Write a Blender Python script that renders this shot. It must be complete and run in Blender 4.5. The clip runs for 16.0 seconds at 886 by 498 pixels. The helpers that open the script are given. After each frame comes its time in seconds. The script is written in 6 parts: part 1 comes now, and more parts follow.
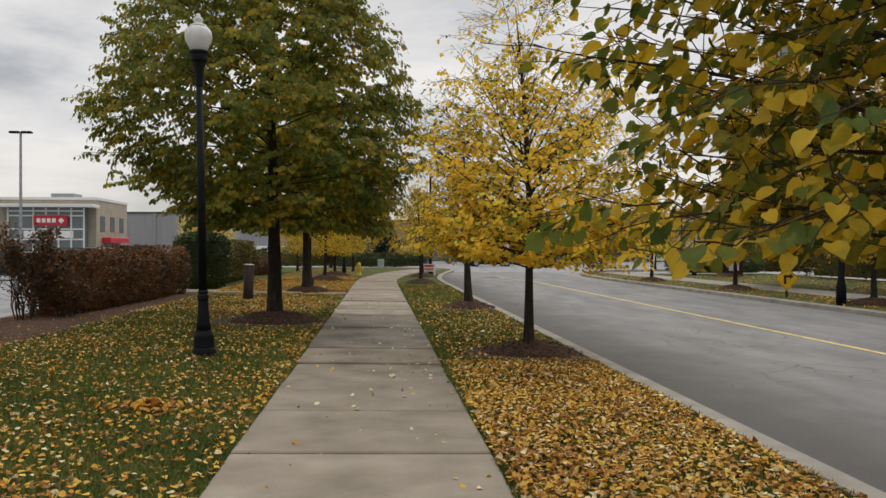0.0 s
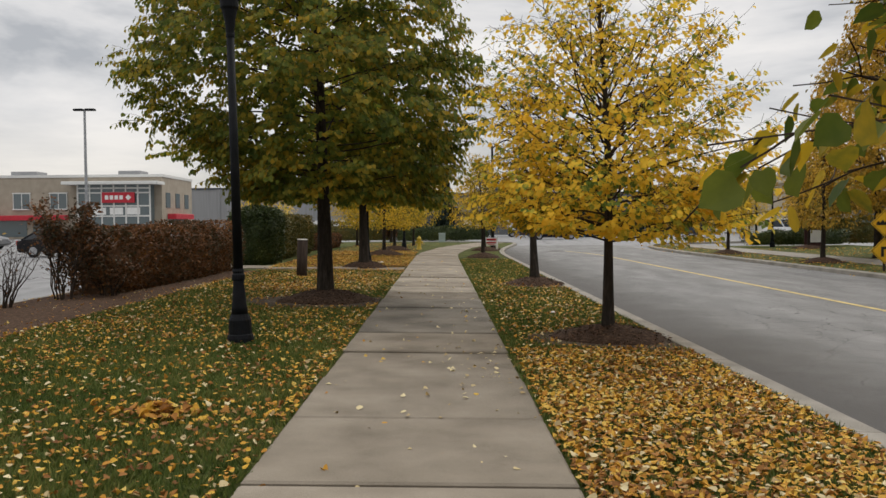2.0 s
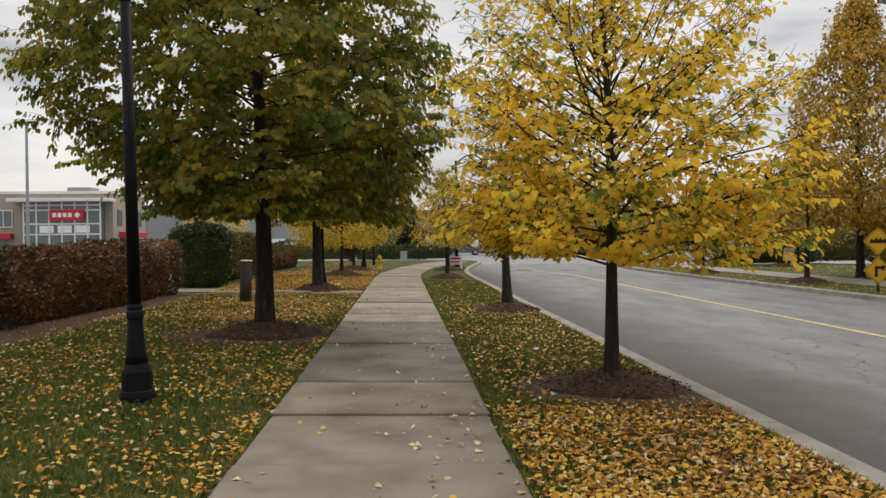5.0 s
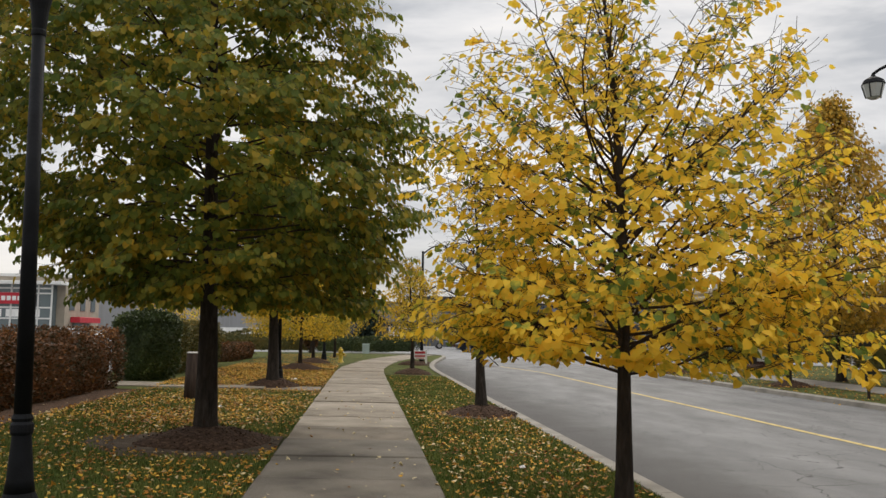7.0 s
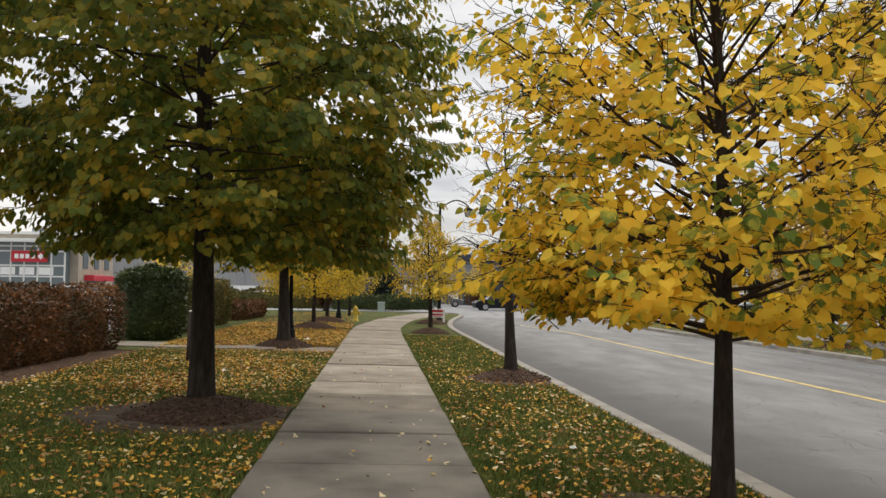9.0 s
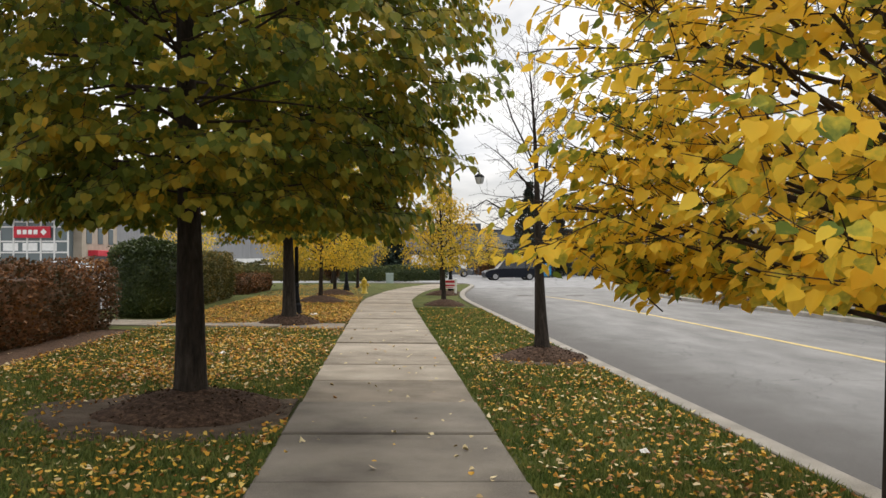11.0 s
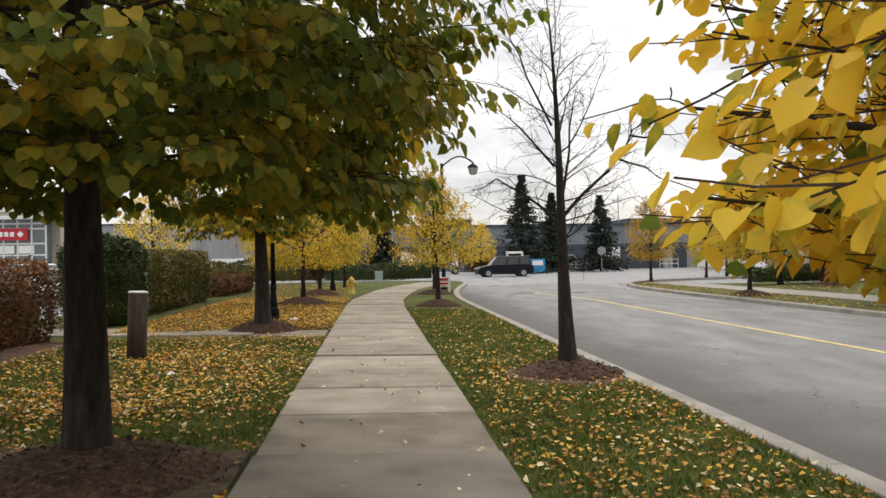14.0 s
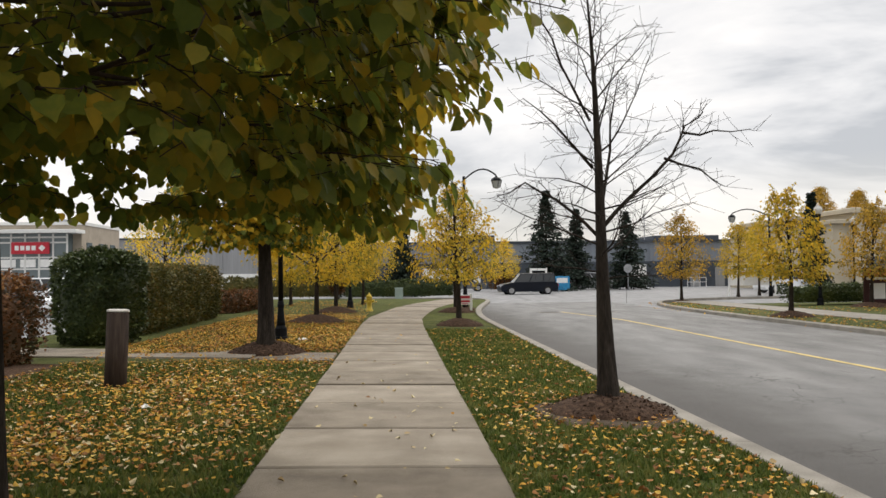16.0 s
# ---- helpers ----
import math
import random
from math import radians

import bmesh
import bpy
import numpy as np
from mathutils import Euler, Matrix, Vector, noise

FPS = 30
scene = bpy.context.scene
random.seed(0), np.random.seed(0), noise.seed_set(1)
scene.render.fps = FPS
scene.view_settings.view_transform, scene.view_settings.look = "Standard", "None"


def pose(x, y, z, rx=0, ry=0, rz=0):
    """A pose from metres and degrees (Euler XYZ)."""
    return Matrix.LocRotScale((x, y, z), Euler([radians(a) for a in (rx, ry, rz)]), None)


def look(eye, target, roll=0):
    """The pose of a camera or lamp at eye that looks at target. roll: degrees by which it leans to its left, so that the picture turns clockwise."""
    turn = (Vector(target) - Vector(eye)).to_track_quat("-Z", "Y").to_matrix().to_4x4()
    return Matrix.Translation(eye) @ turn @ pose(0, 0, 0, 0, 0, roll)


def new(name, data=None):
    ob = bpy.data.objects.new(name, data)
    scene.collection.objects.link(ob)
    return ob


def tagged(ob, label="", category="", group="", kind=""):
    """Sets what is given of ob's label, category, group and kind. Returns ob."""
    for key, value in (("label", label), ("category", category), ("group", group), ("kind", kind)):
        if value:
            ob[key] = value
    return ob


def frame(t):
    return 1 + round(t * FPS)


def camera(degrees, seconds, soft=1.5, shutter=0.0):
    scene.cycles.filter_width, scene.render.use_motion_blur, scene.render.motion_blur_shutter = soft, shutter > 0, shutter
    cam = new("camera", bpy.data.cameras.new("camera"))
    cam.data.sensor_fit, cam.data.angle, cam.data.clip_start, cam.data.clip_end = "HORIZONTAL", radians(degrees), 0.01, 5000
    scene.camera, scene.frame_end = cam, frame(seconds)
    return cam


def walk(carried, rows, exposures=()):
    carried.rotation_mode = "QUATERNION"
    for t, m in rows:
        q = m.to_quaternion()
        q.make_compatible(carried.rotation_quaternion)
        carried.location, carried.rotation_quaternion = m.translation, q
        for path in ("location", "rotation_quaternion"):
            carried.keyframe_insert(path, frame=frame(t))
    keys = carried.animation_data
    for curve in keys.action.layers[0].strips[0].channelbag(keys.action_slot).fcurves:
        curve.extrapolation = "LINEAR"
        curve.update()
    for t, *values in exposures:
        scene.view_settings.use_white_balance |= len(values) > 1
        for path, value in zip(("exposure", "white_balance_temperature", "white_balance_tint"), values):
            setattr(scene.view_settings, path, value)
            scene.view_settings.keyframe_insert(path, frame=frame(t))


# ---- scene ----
cam = camera(56.3, 16.0)
PATH = [
    (0, (0.019, -0.009, 1.426), (0.174, 1.985, 1.427), 0.0),
    (0.5, (0.012, 0.331, 1.424), (0.11, 2.328, 1.377), -0.3),
    (1, (0.043, 0.695, 1.426), (0.092, 2.694, 1.368), -1.3),
    (1.5, (0.08, 1.059, 1.421), (0.073, 3.058, 1.358), -0.5),
    (2, (0.078, 1.414, 1.401), (0.084, 3.413, 1.339), -0.5),
    (2.5, (0.078, 1.766, 1.412), (0.102, 3.765, 1.371), -1.1),
    (3, (0.115, 2.114, 1.421), (0.139, 4.113, 1.405), -0.4),
    (3.5, (0.087, 2.469, 1.418), (0.123, 4.468, 1.41), -1.2),
    (3.7, (0.071, 2.61, 1.456), (0.103, 4.609, 1.425), -1.5),
    (5.8, (0.105, 4.185, 1.41), (0.268, 6.179, 1.427), 0.7),
    (6, (0.091, 4.337, 1.432), (0.264, 6.329, 1.481), 0.9),
    (6.5, (0.063, 4.659, 1.442), (0.224, 6.648, 1.562), 0.7),
    (7, (0.041, 5.001, 1.474), (0.227, 6.982, 1.676), 0.6),
    (7.5, (0.015, 5.394, 1.496), (0.218, 7.37, 1.724), -0.1),
    (8, (0.035, 5.793, 1.473), (0.214, 7.776, 1.664), 0.2),
    (8.5, (0.026, 6.189, 1.459), (0.206, 8.175, 1.612), 0.5),
    (9, (-0.01, 6.568, 1.447), (0.144, 8.559, 1.549), 0.6),
    (9.5, (-0.027, 6.956, 1.466), (0.111, 8.95, 1.539), 0.9),
    (10, (-0.087, 7.331, 1.46), (0.047, 9.326, 1.508), -0.1),
    (10.2, (-0.091, 7.472, 1.455), (0.027, 9.469, 1.486), -0.4),
    (12.3, (-0.213, 9.182, 1.447), (-0.025, 11.173, 1.477), 0.0),
    (12.5, (-0.143, 9.35, 1.453), (0.028, 11.342, 1.488), -0.5),
    (13, (-0.125, 9.831, 1.416), (0.012, 11.826, 1.461), -0.9),
    (13.5, (-0.106, 10.182, 1.394), (0.033, 12.177, 1.416), -1.2),
    (14, (-0.106, 10.559, 1.412), (0.061, 12.552, 1.435), -1.1),
    (14.5, (-0.056, 10.918, 1.441), (0.103, 12.911, 1.49), 0.0),
    (15, (-0.034, 11.3, 1.425), (0.136, 13.291, 1.51), -0.6),
    (15.5, (-0.008, 11.625, 1.425), (0.128, 13.618, 1.504), -0.8),
    (16, (0.051, 12.002, 1.409), (0.164, 13.998, 1.473), -0.7),
]
walk(cam, [(t, look(eye, target, roll)) for t, eye, target, roll in PATH], exposures=[(0, -0.27, 6750, 10), (3.5, -0.19, 6750, 10), (7, -0.12, 6750, 10), (9, 0.03, 6750, 10), (9.5, 0.12, 6750, 10), (10, 0.25, 6750, 10), (13, 0.21, 6750, 10), (14.5, 0.17, 6750, 10), (15.5, -0.02, 6750, 10), (16, 0.06, 6750, 10)])

# ---- world, sun, exposure ----
world = bpy.data.worlds.new("overcast_sky")
scene.world = world
world.use_nodes = True
wn = world.node_tree
wn.nodes.clear()


def wnode(kind, **vals):
    n = wn.nodes.new(kind)
    for k, v in vals.items():
        n.inputs[k].default_value = v
    return n


SUN_EL, SUN_ROT = radians(38), radians(25)
sky = wn.nodes.new("ShaderNodeTexSky")
sky.sky_type = "NISHITA"
sky.sun_disc = False
sky.sun_elevation, sky.sun_rotation = SUN_EL, SUN_ROT
bg_sky = wnode("ShaderNodeBackground", Strength=0.06)
wn.links.new(sky.outputs[0], bg_sky.inputs[0])
tc = wn.nodes.new("ShaderNodeTexCoord")
mp = wn.nodes.new("ShaderNodeMapping")
mp.inputs["Scale"].default_value = (1.0, 1.0, 3.8)
wn.links.new(tc.outputs["Generated"], mp.inputs[0])
cl = wnode("ShaderNodeTexNoise", Scale=2.3, Detail=6.0, Roughness=0.55, Distortion=0.4)
wn.links.new(mp.outputs[0], cl.inputs["Vector"])
ramp = wn.nodes.new("ShaderNodeValToRGB")
el = ramp.color_ramp.elements
el[0].position, el[0].color = 0.40, (0.50, 0.53, 0.58, 1)
el[1].position, el[1].color = 0.62, (0.97, 0.965, 0.975, 1)
e = el.new(0.5)
e.color = (0.77, 0.785, 0.82, 1)
wn.links.new(cl.outputs[0], ramp.inputs[0])
sep = wn.nodes.new("ShaderNodeSeparateXYZ")
wn.links.new(tc.outputs["Generated"], sep.inputs[0])
low = wn.nodes.new("ShaderNodeMapRange")
low.inputs[1].default_value, low.inputs[2].default_value, low.inputs[3].default_value, low.inputs[4].default_value = 0.0, 0.13, 0.5, 0.0
wn.links.new(sep.outputs[2], low.inputs[0])
glow = wn.nodes.new("ShaderNodeMix")
glow.data_type = "RGBA"
wn.links.new(low.outputs[0], glow.inputs["Factor"])
wn.links.new(ramp.outputs[0], glow.inputs[6])
glow.inputs[7].default_value = (0.93, 0.87, 0.74, 1)
bg_cloud = wnode("ShaderNodeBackground", Strength=0.95)
wn.links.new(glow.outputs[2], bg_cloud.inputs[0])
zen = wn.nodes.new("ShaderNodeMapRange")
zen.interpolation_type = "SMOOTHSTEP"
zen.inputs[1].default_value, zen.inputs[2].default_value, zen.inputs[3].default_value, zen.inputs[4].default_value = 0.30, 0.95, 1.10, 2.5
wn.links.new(sep.outputs[2], zen.inputs[0])
wn.links.new(zen.outputs[0], bg_cloud.inputs[1])
mixw = wnode("ShaderNodeMixShader")
mixw.inputs[0].default_value = 0.93
wout = wn.nodes.new("ShaderNodeOutputWorld")
wn.links.new(bg_sky.outputs[0], mixw.inputs[1])
wn.links.new(bg_cloud.outputs[0], mixw.inputs[2])
wn.links.new(mixw.outputs[0], wout.inputs[0])

sun = new("sun", bpy.data.lights.new("sun", "SUN"))
sun.data.energy, sun.data.angle, sun.data.color = 1.3, radians(40), (1.0, 0.93, 0.82)
sun.matrix_world = look((0, 0, 30), (-math.sin(SUN_ROT) * 10, -math.cos(SUN_ROT) * 10, 30 - 10 * math.tan(SUN_EL)))


# ---- materials ----
def material(name, stops, scale=8.0, rough=0.8, bump=0.2, bump_scale=40.0, metal=0.0, island=0.0, objrand=0.0, spec=0.3, detail=6.0, space="Object", fine=0.25, translucent=0.0, stretch=(1, 1, 1), even_grain=False):
    """Noise at two scales through a colour ramp; island and objrand shift the ramp piece by piece."""
    m = bpy.data.materials.new(name)
    m.use_nodes = True
    nt = m.node_tree
    nt.nodes.clear()
    N = nt.nodes.new
    L = nt.links.new
    out = N("ShaderNodeOutputMaterial")
    b = N("ShaderNodeBsdfPrincipled")
    b.inputs["Roughness"].default_value, b.inputs["Metallic"].default_value = rough, metal
    b.inputs["Specular IOR Level"].default_value = spec
    t = N("ShaderNodeTexCoord")
    mpp = N("ShaderNodeMapping")
    mpp.inputs["Scale"].default_value = stretch
    L(t.outputs[space], mpp.inputs[0])
    n1 = N("ShaderNodeTexNoise")
    n1.inputs["Scale"].default_value, n1.inputs["Detail"].default_value = scale, detail
    L(mpp.outputs[0], n1.inputs["Vector"])
    n2 = N("ShaderNodeTexNoise")
    n2.inputs["Scale"].default_value, n2.inputs["Detail"].default_value = bump_scale, 4.0
    L(t.outputs[space] if even_grain else mpp.outputs[0], n2.inputs["Vector"])
    add = N("ShaderNodeMath")
    add.operation = "MULTIPLY_ADD"
    L(n2.outputs[0], add.inputs[0])
    add.inputs[1].default_value = fine
    sub = N("ShaderNodeMath")
    sub.operation = "SUBTRACT"
    L(n1.outputs[0], sub.inputs[0])
    sub.inputs[1].default_value = fine * 0.5
    L(sub.outputs[0], add.inputs[2])
    last = add.outputs[0]
    for amount, node, sock in ((island, "ShaderNodeNewGeometry", "Random Per Island"), (objrand, "ShaderNodeObjectInfo", "Random")):
        if amount:
            g = N(node)
            ma = N("ShaderNodeMath")
            ma.operation = "MULTIPLY_ADD"
            L(g.outputs[sock], ma.inputs[0])
            ma.inputs[1].default_value = amount
            s2 = N("ShaderNodeMath")
            s2.operation = "SUBTRACT"
            L(last, s2.inputs[0])
            s2.inputs[1].default_value = amount * 0.5
            L(s2.outputs[0], ma.inputs[2])
            last = ma.outputs[0]
    r = N("ShaderNodeValToRGB")
    els = r.color_ramp.elements
    while len(els) < len(stops):
        els.new(0.5)
    for e, (p, c) in zip(els, stops):
        e.position, e.color = p, (*c, 1)
    L(last, r.inputs[0])
    L(r.outputs[0], b.inputs["Base Color"])
    if bump:
        bp = N("ShaderNodeBump")
        bp.inputs["Strength"].default_value, bp.inputs["Distance"].default_value = bump, 0.02
        L(n2.outputs[0], bp.inputs["Height"])
        L(bp.outputs[0], b.inputs["Normal"])
    if translucent:
        tr = N("ShaderNodeBsdfTranslucent")
        L(r.outputs[0], tr.inputs["Color"])
        mx = N("ShaderNodeMixShader")
        mx.inputs[0].default_value = translucent
        L(b.outputs[0], mx.inputs[1])
        L(tr.outputs[0], mx.inputs[2])
        L(mx.outputs[0], out.inputs[0])
    else:
        L(b.outputs[0], out.inputs[0])
    return m


def ramp_mat(name, c, var=0.25, **kw):
    """A plain surface colour with a little lighter and darker variation."""
    lo, hi = [v * (1 - var) for v in c], [min(1, v * (1 + var)) for v in c]
    return material(name, [(0.3, lo), (0.7, hi)], **kw)


def crack_mat(name, stops, crack_scale=0.9, width=0.010, dark=(0.055, 0.053, 0.051), rough=0.85, stains=0.15, grain=90.0, spec=0.25, kerb_x=None):
    """Road asphalt: grain, long stains and a net of fine dark cracks."""
    m = material(name, stops, scale=1.6, rough=rough, bump=0.35, bump_scale=grain, fine=0.75, spec=spec, stretch=(1, 0.3, 1), even_grain=True)
    nt = m.node_tree
    N, L = nt.nodes.new, nt.links.new
    b = next(n for n in nt.nodes if n.type == "BSDF_PRINCIPLED")
    src = b.inputs["Base Color"].links[0].from_socket
    t = N("ShaderNodeTexCoord")
    wob = N("ShaderNodeTexNoise")
    wob.inputs["Scale"].default_value, wob.inputs["Detail"].default_value = 1.3, 5.0
    L(t.outputs["Object"], wob.inputs["Vector"])
    mixv = N("ShaderNodeMix")
    mixv.data_type = "VECTOR"
    mixv.inputs["Factor"].default_value = 0.45
    L(t.outputs["Object"], mixv.inputs[4])
    L(wob.outputs["Color"], mixv.inputs[5])
    v = N("ShaderNodeTexVoronoi")
    v.feature = "DISTANCE_TO_EDGE"
    v.inputs["Scale"].default_value = crack_scale
    L(mixv.outputs[1], v.inputs["Vector"])
    lt = N("ShaderNodeMapRange")
    lt.inputs[1].default_value, lt.inputs[2].default_value = width * 0.4, width
    lt.inputs[3].default_value, lt.inputs[4].default_value = 1.0, 0.0
    L(v.outputs["Distance"], lt.inputs[0])
    patch = N("ShaderNodeTexNoise")
    patch.inputs["Scale"].default_value = 0.23
    L(t.outputs["Object"], patch.inputs["Vector"])
    pr = N("ShaderNodeMapRange")
    pr.inputs[1].default_value, pr.inputs[2].default_value = 0.42, 0.58
    L(patch.outputs[0], pr.inputs[0])
    mul = N("ShaderNodeMath")
    mul.operation = "MULTIPLY"
    L(lt.outputs[0], mul.inputs[0])
    L(pr.outputs[0], mul.inputs[1])
    mx = N("ShaderNodeMix")
    mx.data_type = "RGBA"
    L(mul.outputs[0], mx.inputs["Factor"])
    L(src, mx.inputs[6])
    mx.inputs[7].default_value = (*dark, 1)
    last = mx.outputs[2]
    if kerb_x is not None:
        sx = N("ShaderNodeSeparateXYZ")
        L(t.outputs["Object"], sx.inputs[0])
        wn2 = N("ShaderNodeTexNoise")
        wn2.inputs["Scale"].default_value, wn2.inputs["Detail"].default_value = 1.6, 6.0
        L(t.outputs["Object"], wn2.inputs["Vector"])
        jit = N("ShaderNodeMath")
        jit.operation = "MULTIPLY_ADD"
        L(wn2.outputs[0], jit.inputs[0])
        jit.inputs[1].default_value = 1.1
        L(sx.outputs[0], jit.inputs[2])
        fade = N("ShaderNodeMapRange")
        fade.interpolation_type = "SMOOTHSTEP"
        fade.inputs[1].default_value, fade.inputs[2].default_value = kerb_x + 0.8, kerb_x + 2.9
        fade.inputs[3].default_value, fade.inputs[4].default_value = 0.88, 0.0
        L(jit.outputs[0], fade.inputs[0])
        dirt = N("ShaderNodeMix")
        dirt.data_type = "RGBA"
        L(fade.outputs[0], dirt.inputs["Factor"])
        L(last, dirt.inputs[6])
        dirt.inputs[7].default_value = (0.05, 0.046, 0.043, 1)
        last = dirt.outputs[2]
    L(last, b.inputs["Base Color"])
    return m


def glass_mat(name, tint=(0.05, 0.07, 0.08), rough=0.06):
    m = bpy.data.materials.new(name)
    m.use_nodes = True
    b = m.node_tree.nodes["Principled BSDF"]
    b.inputs["Base Color"].default_value = (*tint, 1)
    b.inputs["Roughness"].default_value = rough
    b.inputs["Specular IOR Level"].default_value = 0.6
    return m


M = dict(
    concrete=material("sidewalk_concrete", [(0.18, (0.125, 0.101, 0.075)), (0.42, (0.214, 0.180, 0.137)), (0.6, (0.258, 0.219, 0.169)), (0.85, (0.35, 0.303, 0.240))], scale=1.7, bump=0.45, bump_scale=190, objrand=0.3, fine=0.6, detail=9.0, rough=0.9),
    # stained slabs, with the tree's shade also put into the darker colour
    stained_shaded=material("stained_shaded_concrete", [(0.25, (0.075, 0.064, 0.051)), (0.45, (0.142, 0.124, 0.100)), (0.62, (0.195, 0.171, 0.138)), (0.85, (0.265, 0.236, 0.194))], scale=1.3, bump=0.5, bump_scale=170, fine=0.55, detail=9.0, rough=0.85),
    kerb=material("kerb_concrete", [(0.25, (0.165, 0.150, 0.125)), (0.7, (0.30, 0.275, 0.235))], scale=2.0, bump=0.4, bump_scale=70, fine=0.5, rough=0.9),
    asphalt=crack_mat("road_asphalt", [(0.25, (0.103, 0.102, 0.100)), (0.5, (0.154, 0.152, 0.149)), (0.78, (0.215, 0.212, 0.206))], kerb_x=3.1, crack_scale=2.4, width=0.013, grain=140.0, rough=0.76, spec=0.26),
    gutter=material("gutter_dirt", [(0.25, (0.05, 0.046, 0.042)), (0.7, (0.10, 0.094, 0.088))], scale=3, bump=0.4, bump_scale=70, fine=0.5, rough=0.9),
    lot=crack_mat("worn_asphalt", [(0.25, (0.17, 0.17, 0.172)), (0.7, (0.27, 0.27, 0.27))], crack_scale=0.2),
    yellow=material("yellow_road_paint", [(0.3, (0.32, 0.25, 0.11)), (0.5, (0.54, 0.41, 0.15)), (0.8, (0.62, 0.48, 0.19))], scale=5, bump=0.2, bump_scale=90, fine=0.6),
    soil=material("lawn_soil", [(0.25, (0.042, 0.050, 0.015)), (0.55, (0.080, 0.090, 0.025)), (0.8, (0.125, 0.124, 0.038))], scale=1.3, bump=0.8, bump_scale=60, fine=0.5, rough=1.0, spec=0.1),
    mulch=material("bark_mulch", [(0.25, (0.026, 0.016, 0.011)), (0.55, (0.070, 0.043, 0.029)), (0.85, (0.155, 0.097, 0.064))], scale=18, bump=1.0, bump_scale=55, fine=0.6, rough=1.0, spec=0.1, island=0.3),
    earth=material("bare_earth", [(0.25, (0.055, 0.040, 0.028)), (0.55, (0.100, 0.076, 0.055)), (0.8, (0.15, 0.118, 0.088))], scale=5, bump=0.9, bump_scale=70, fine=0.6, rough=1.0, spec=0.1),
    grass=material("grass_blades", [(0.15, (0.046, 0.074, 0.016)), (0.5, (0.100, 0.134, 0.028)), (0.85, (0.22, 0.205, 0.060))], scale=1.2, island=0.5, bump=0, rough=0.7, spec=0.2, translucent=0.3),
    bark=material("tree_bark", [(0.2, (0.013, 0.010, 0.008)), (0.55, (0.034, 0.027, 0.021)), (0.85, (0.066, 0.054, 0.044))], scale=14, bump=0.9, bump_scale=45, fine=0.6, rough=0.95, spec=0.15, stretch=(1, 1, 0.25)),
    twig=material("twig_bark", [(0.25, (0.028, 0.02, 0.015)), (0.75, (0.06, 0.042, 0.03))], scale=10, bump=0.3, rough=0.9, spec=0.15),
    iron=material("black_painted_iron", [(0.3, (0.003, 0.0035, 0.004)), (0.7, (0.008, 0.009, 0.011))], scale=6, bump=0.15, bump_scale=60, rough=0.6, spec=0.12),
    globe=material("frosted_globe", [(0.3, (0.62, 0.62, 0.60)), (0.7, (0.78, 0.78, 0.76))], scale=5, bump=0.0, rough=0.25, spec=0.5, translucent=0.35),
    wood=material("bollard_timber", [(0.2, (0.022, 0.015, 0.012)), (0.55, (0.055, 0.038, 0.03)), (0.85, (0.10, 0.075, 0.058))], scale=9, bump=0.6, bump_scale=35, rough=0.9, stretch=(1, 1, 0.12), fine=0.5),
    pale=ramp_mat("weathered_pale_cap", (0.55, 0.52, 0.47), scale=9),
)
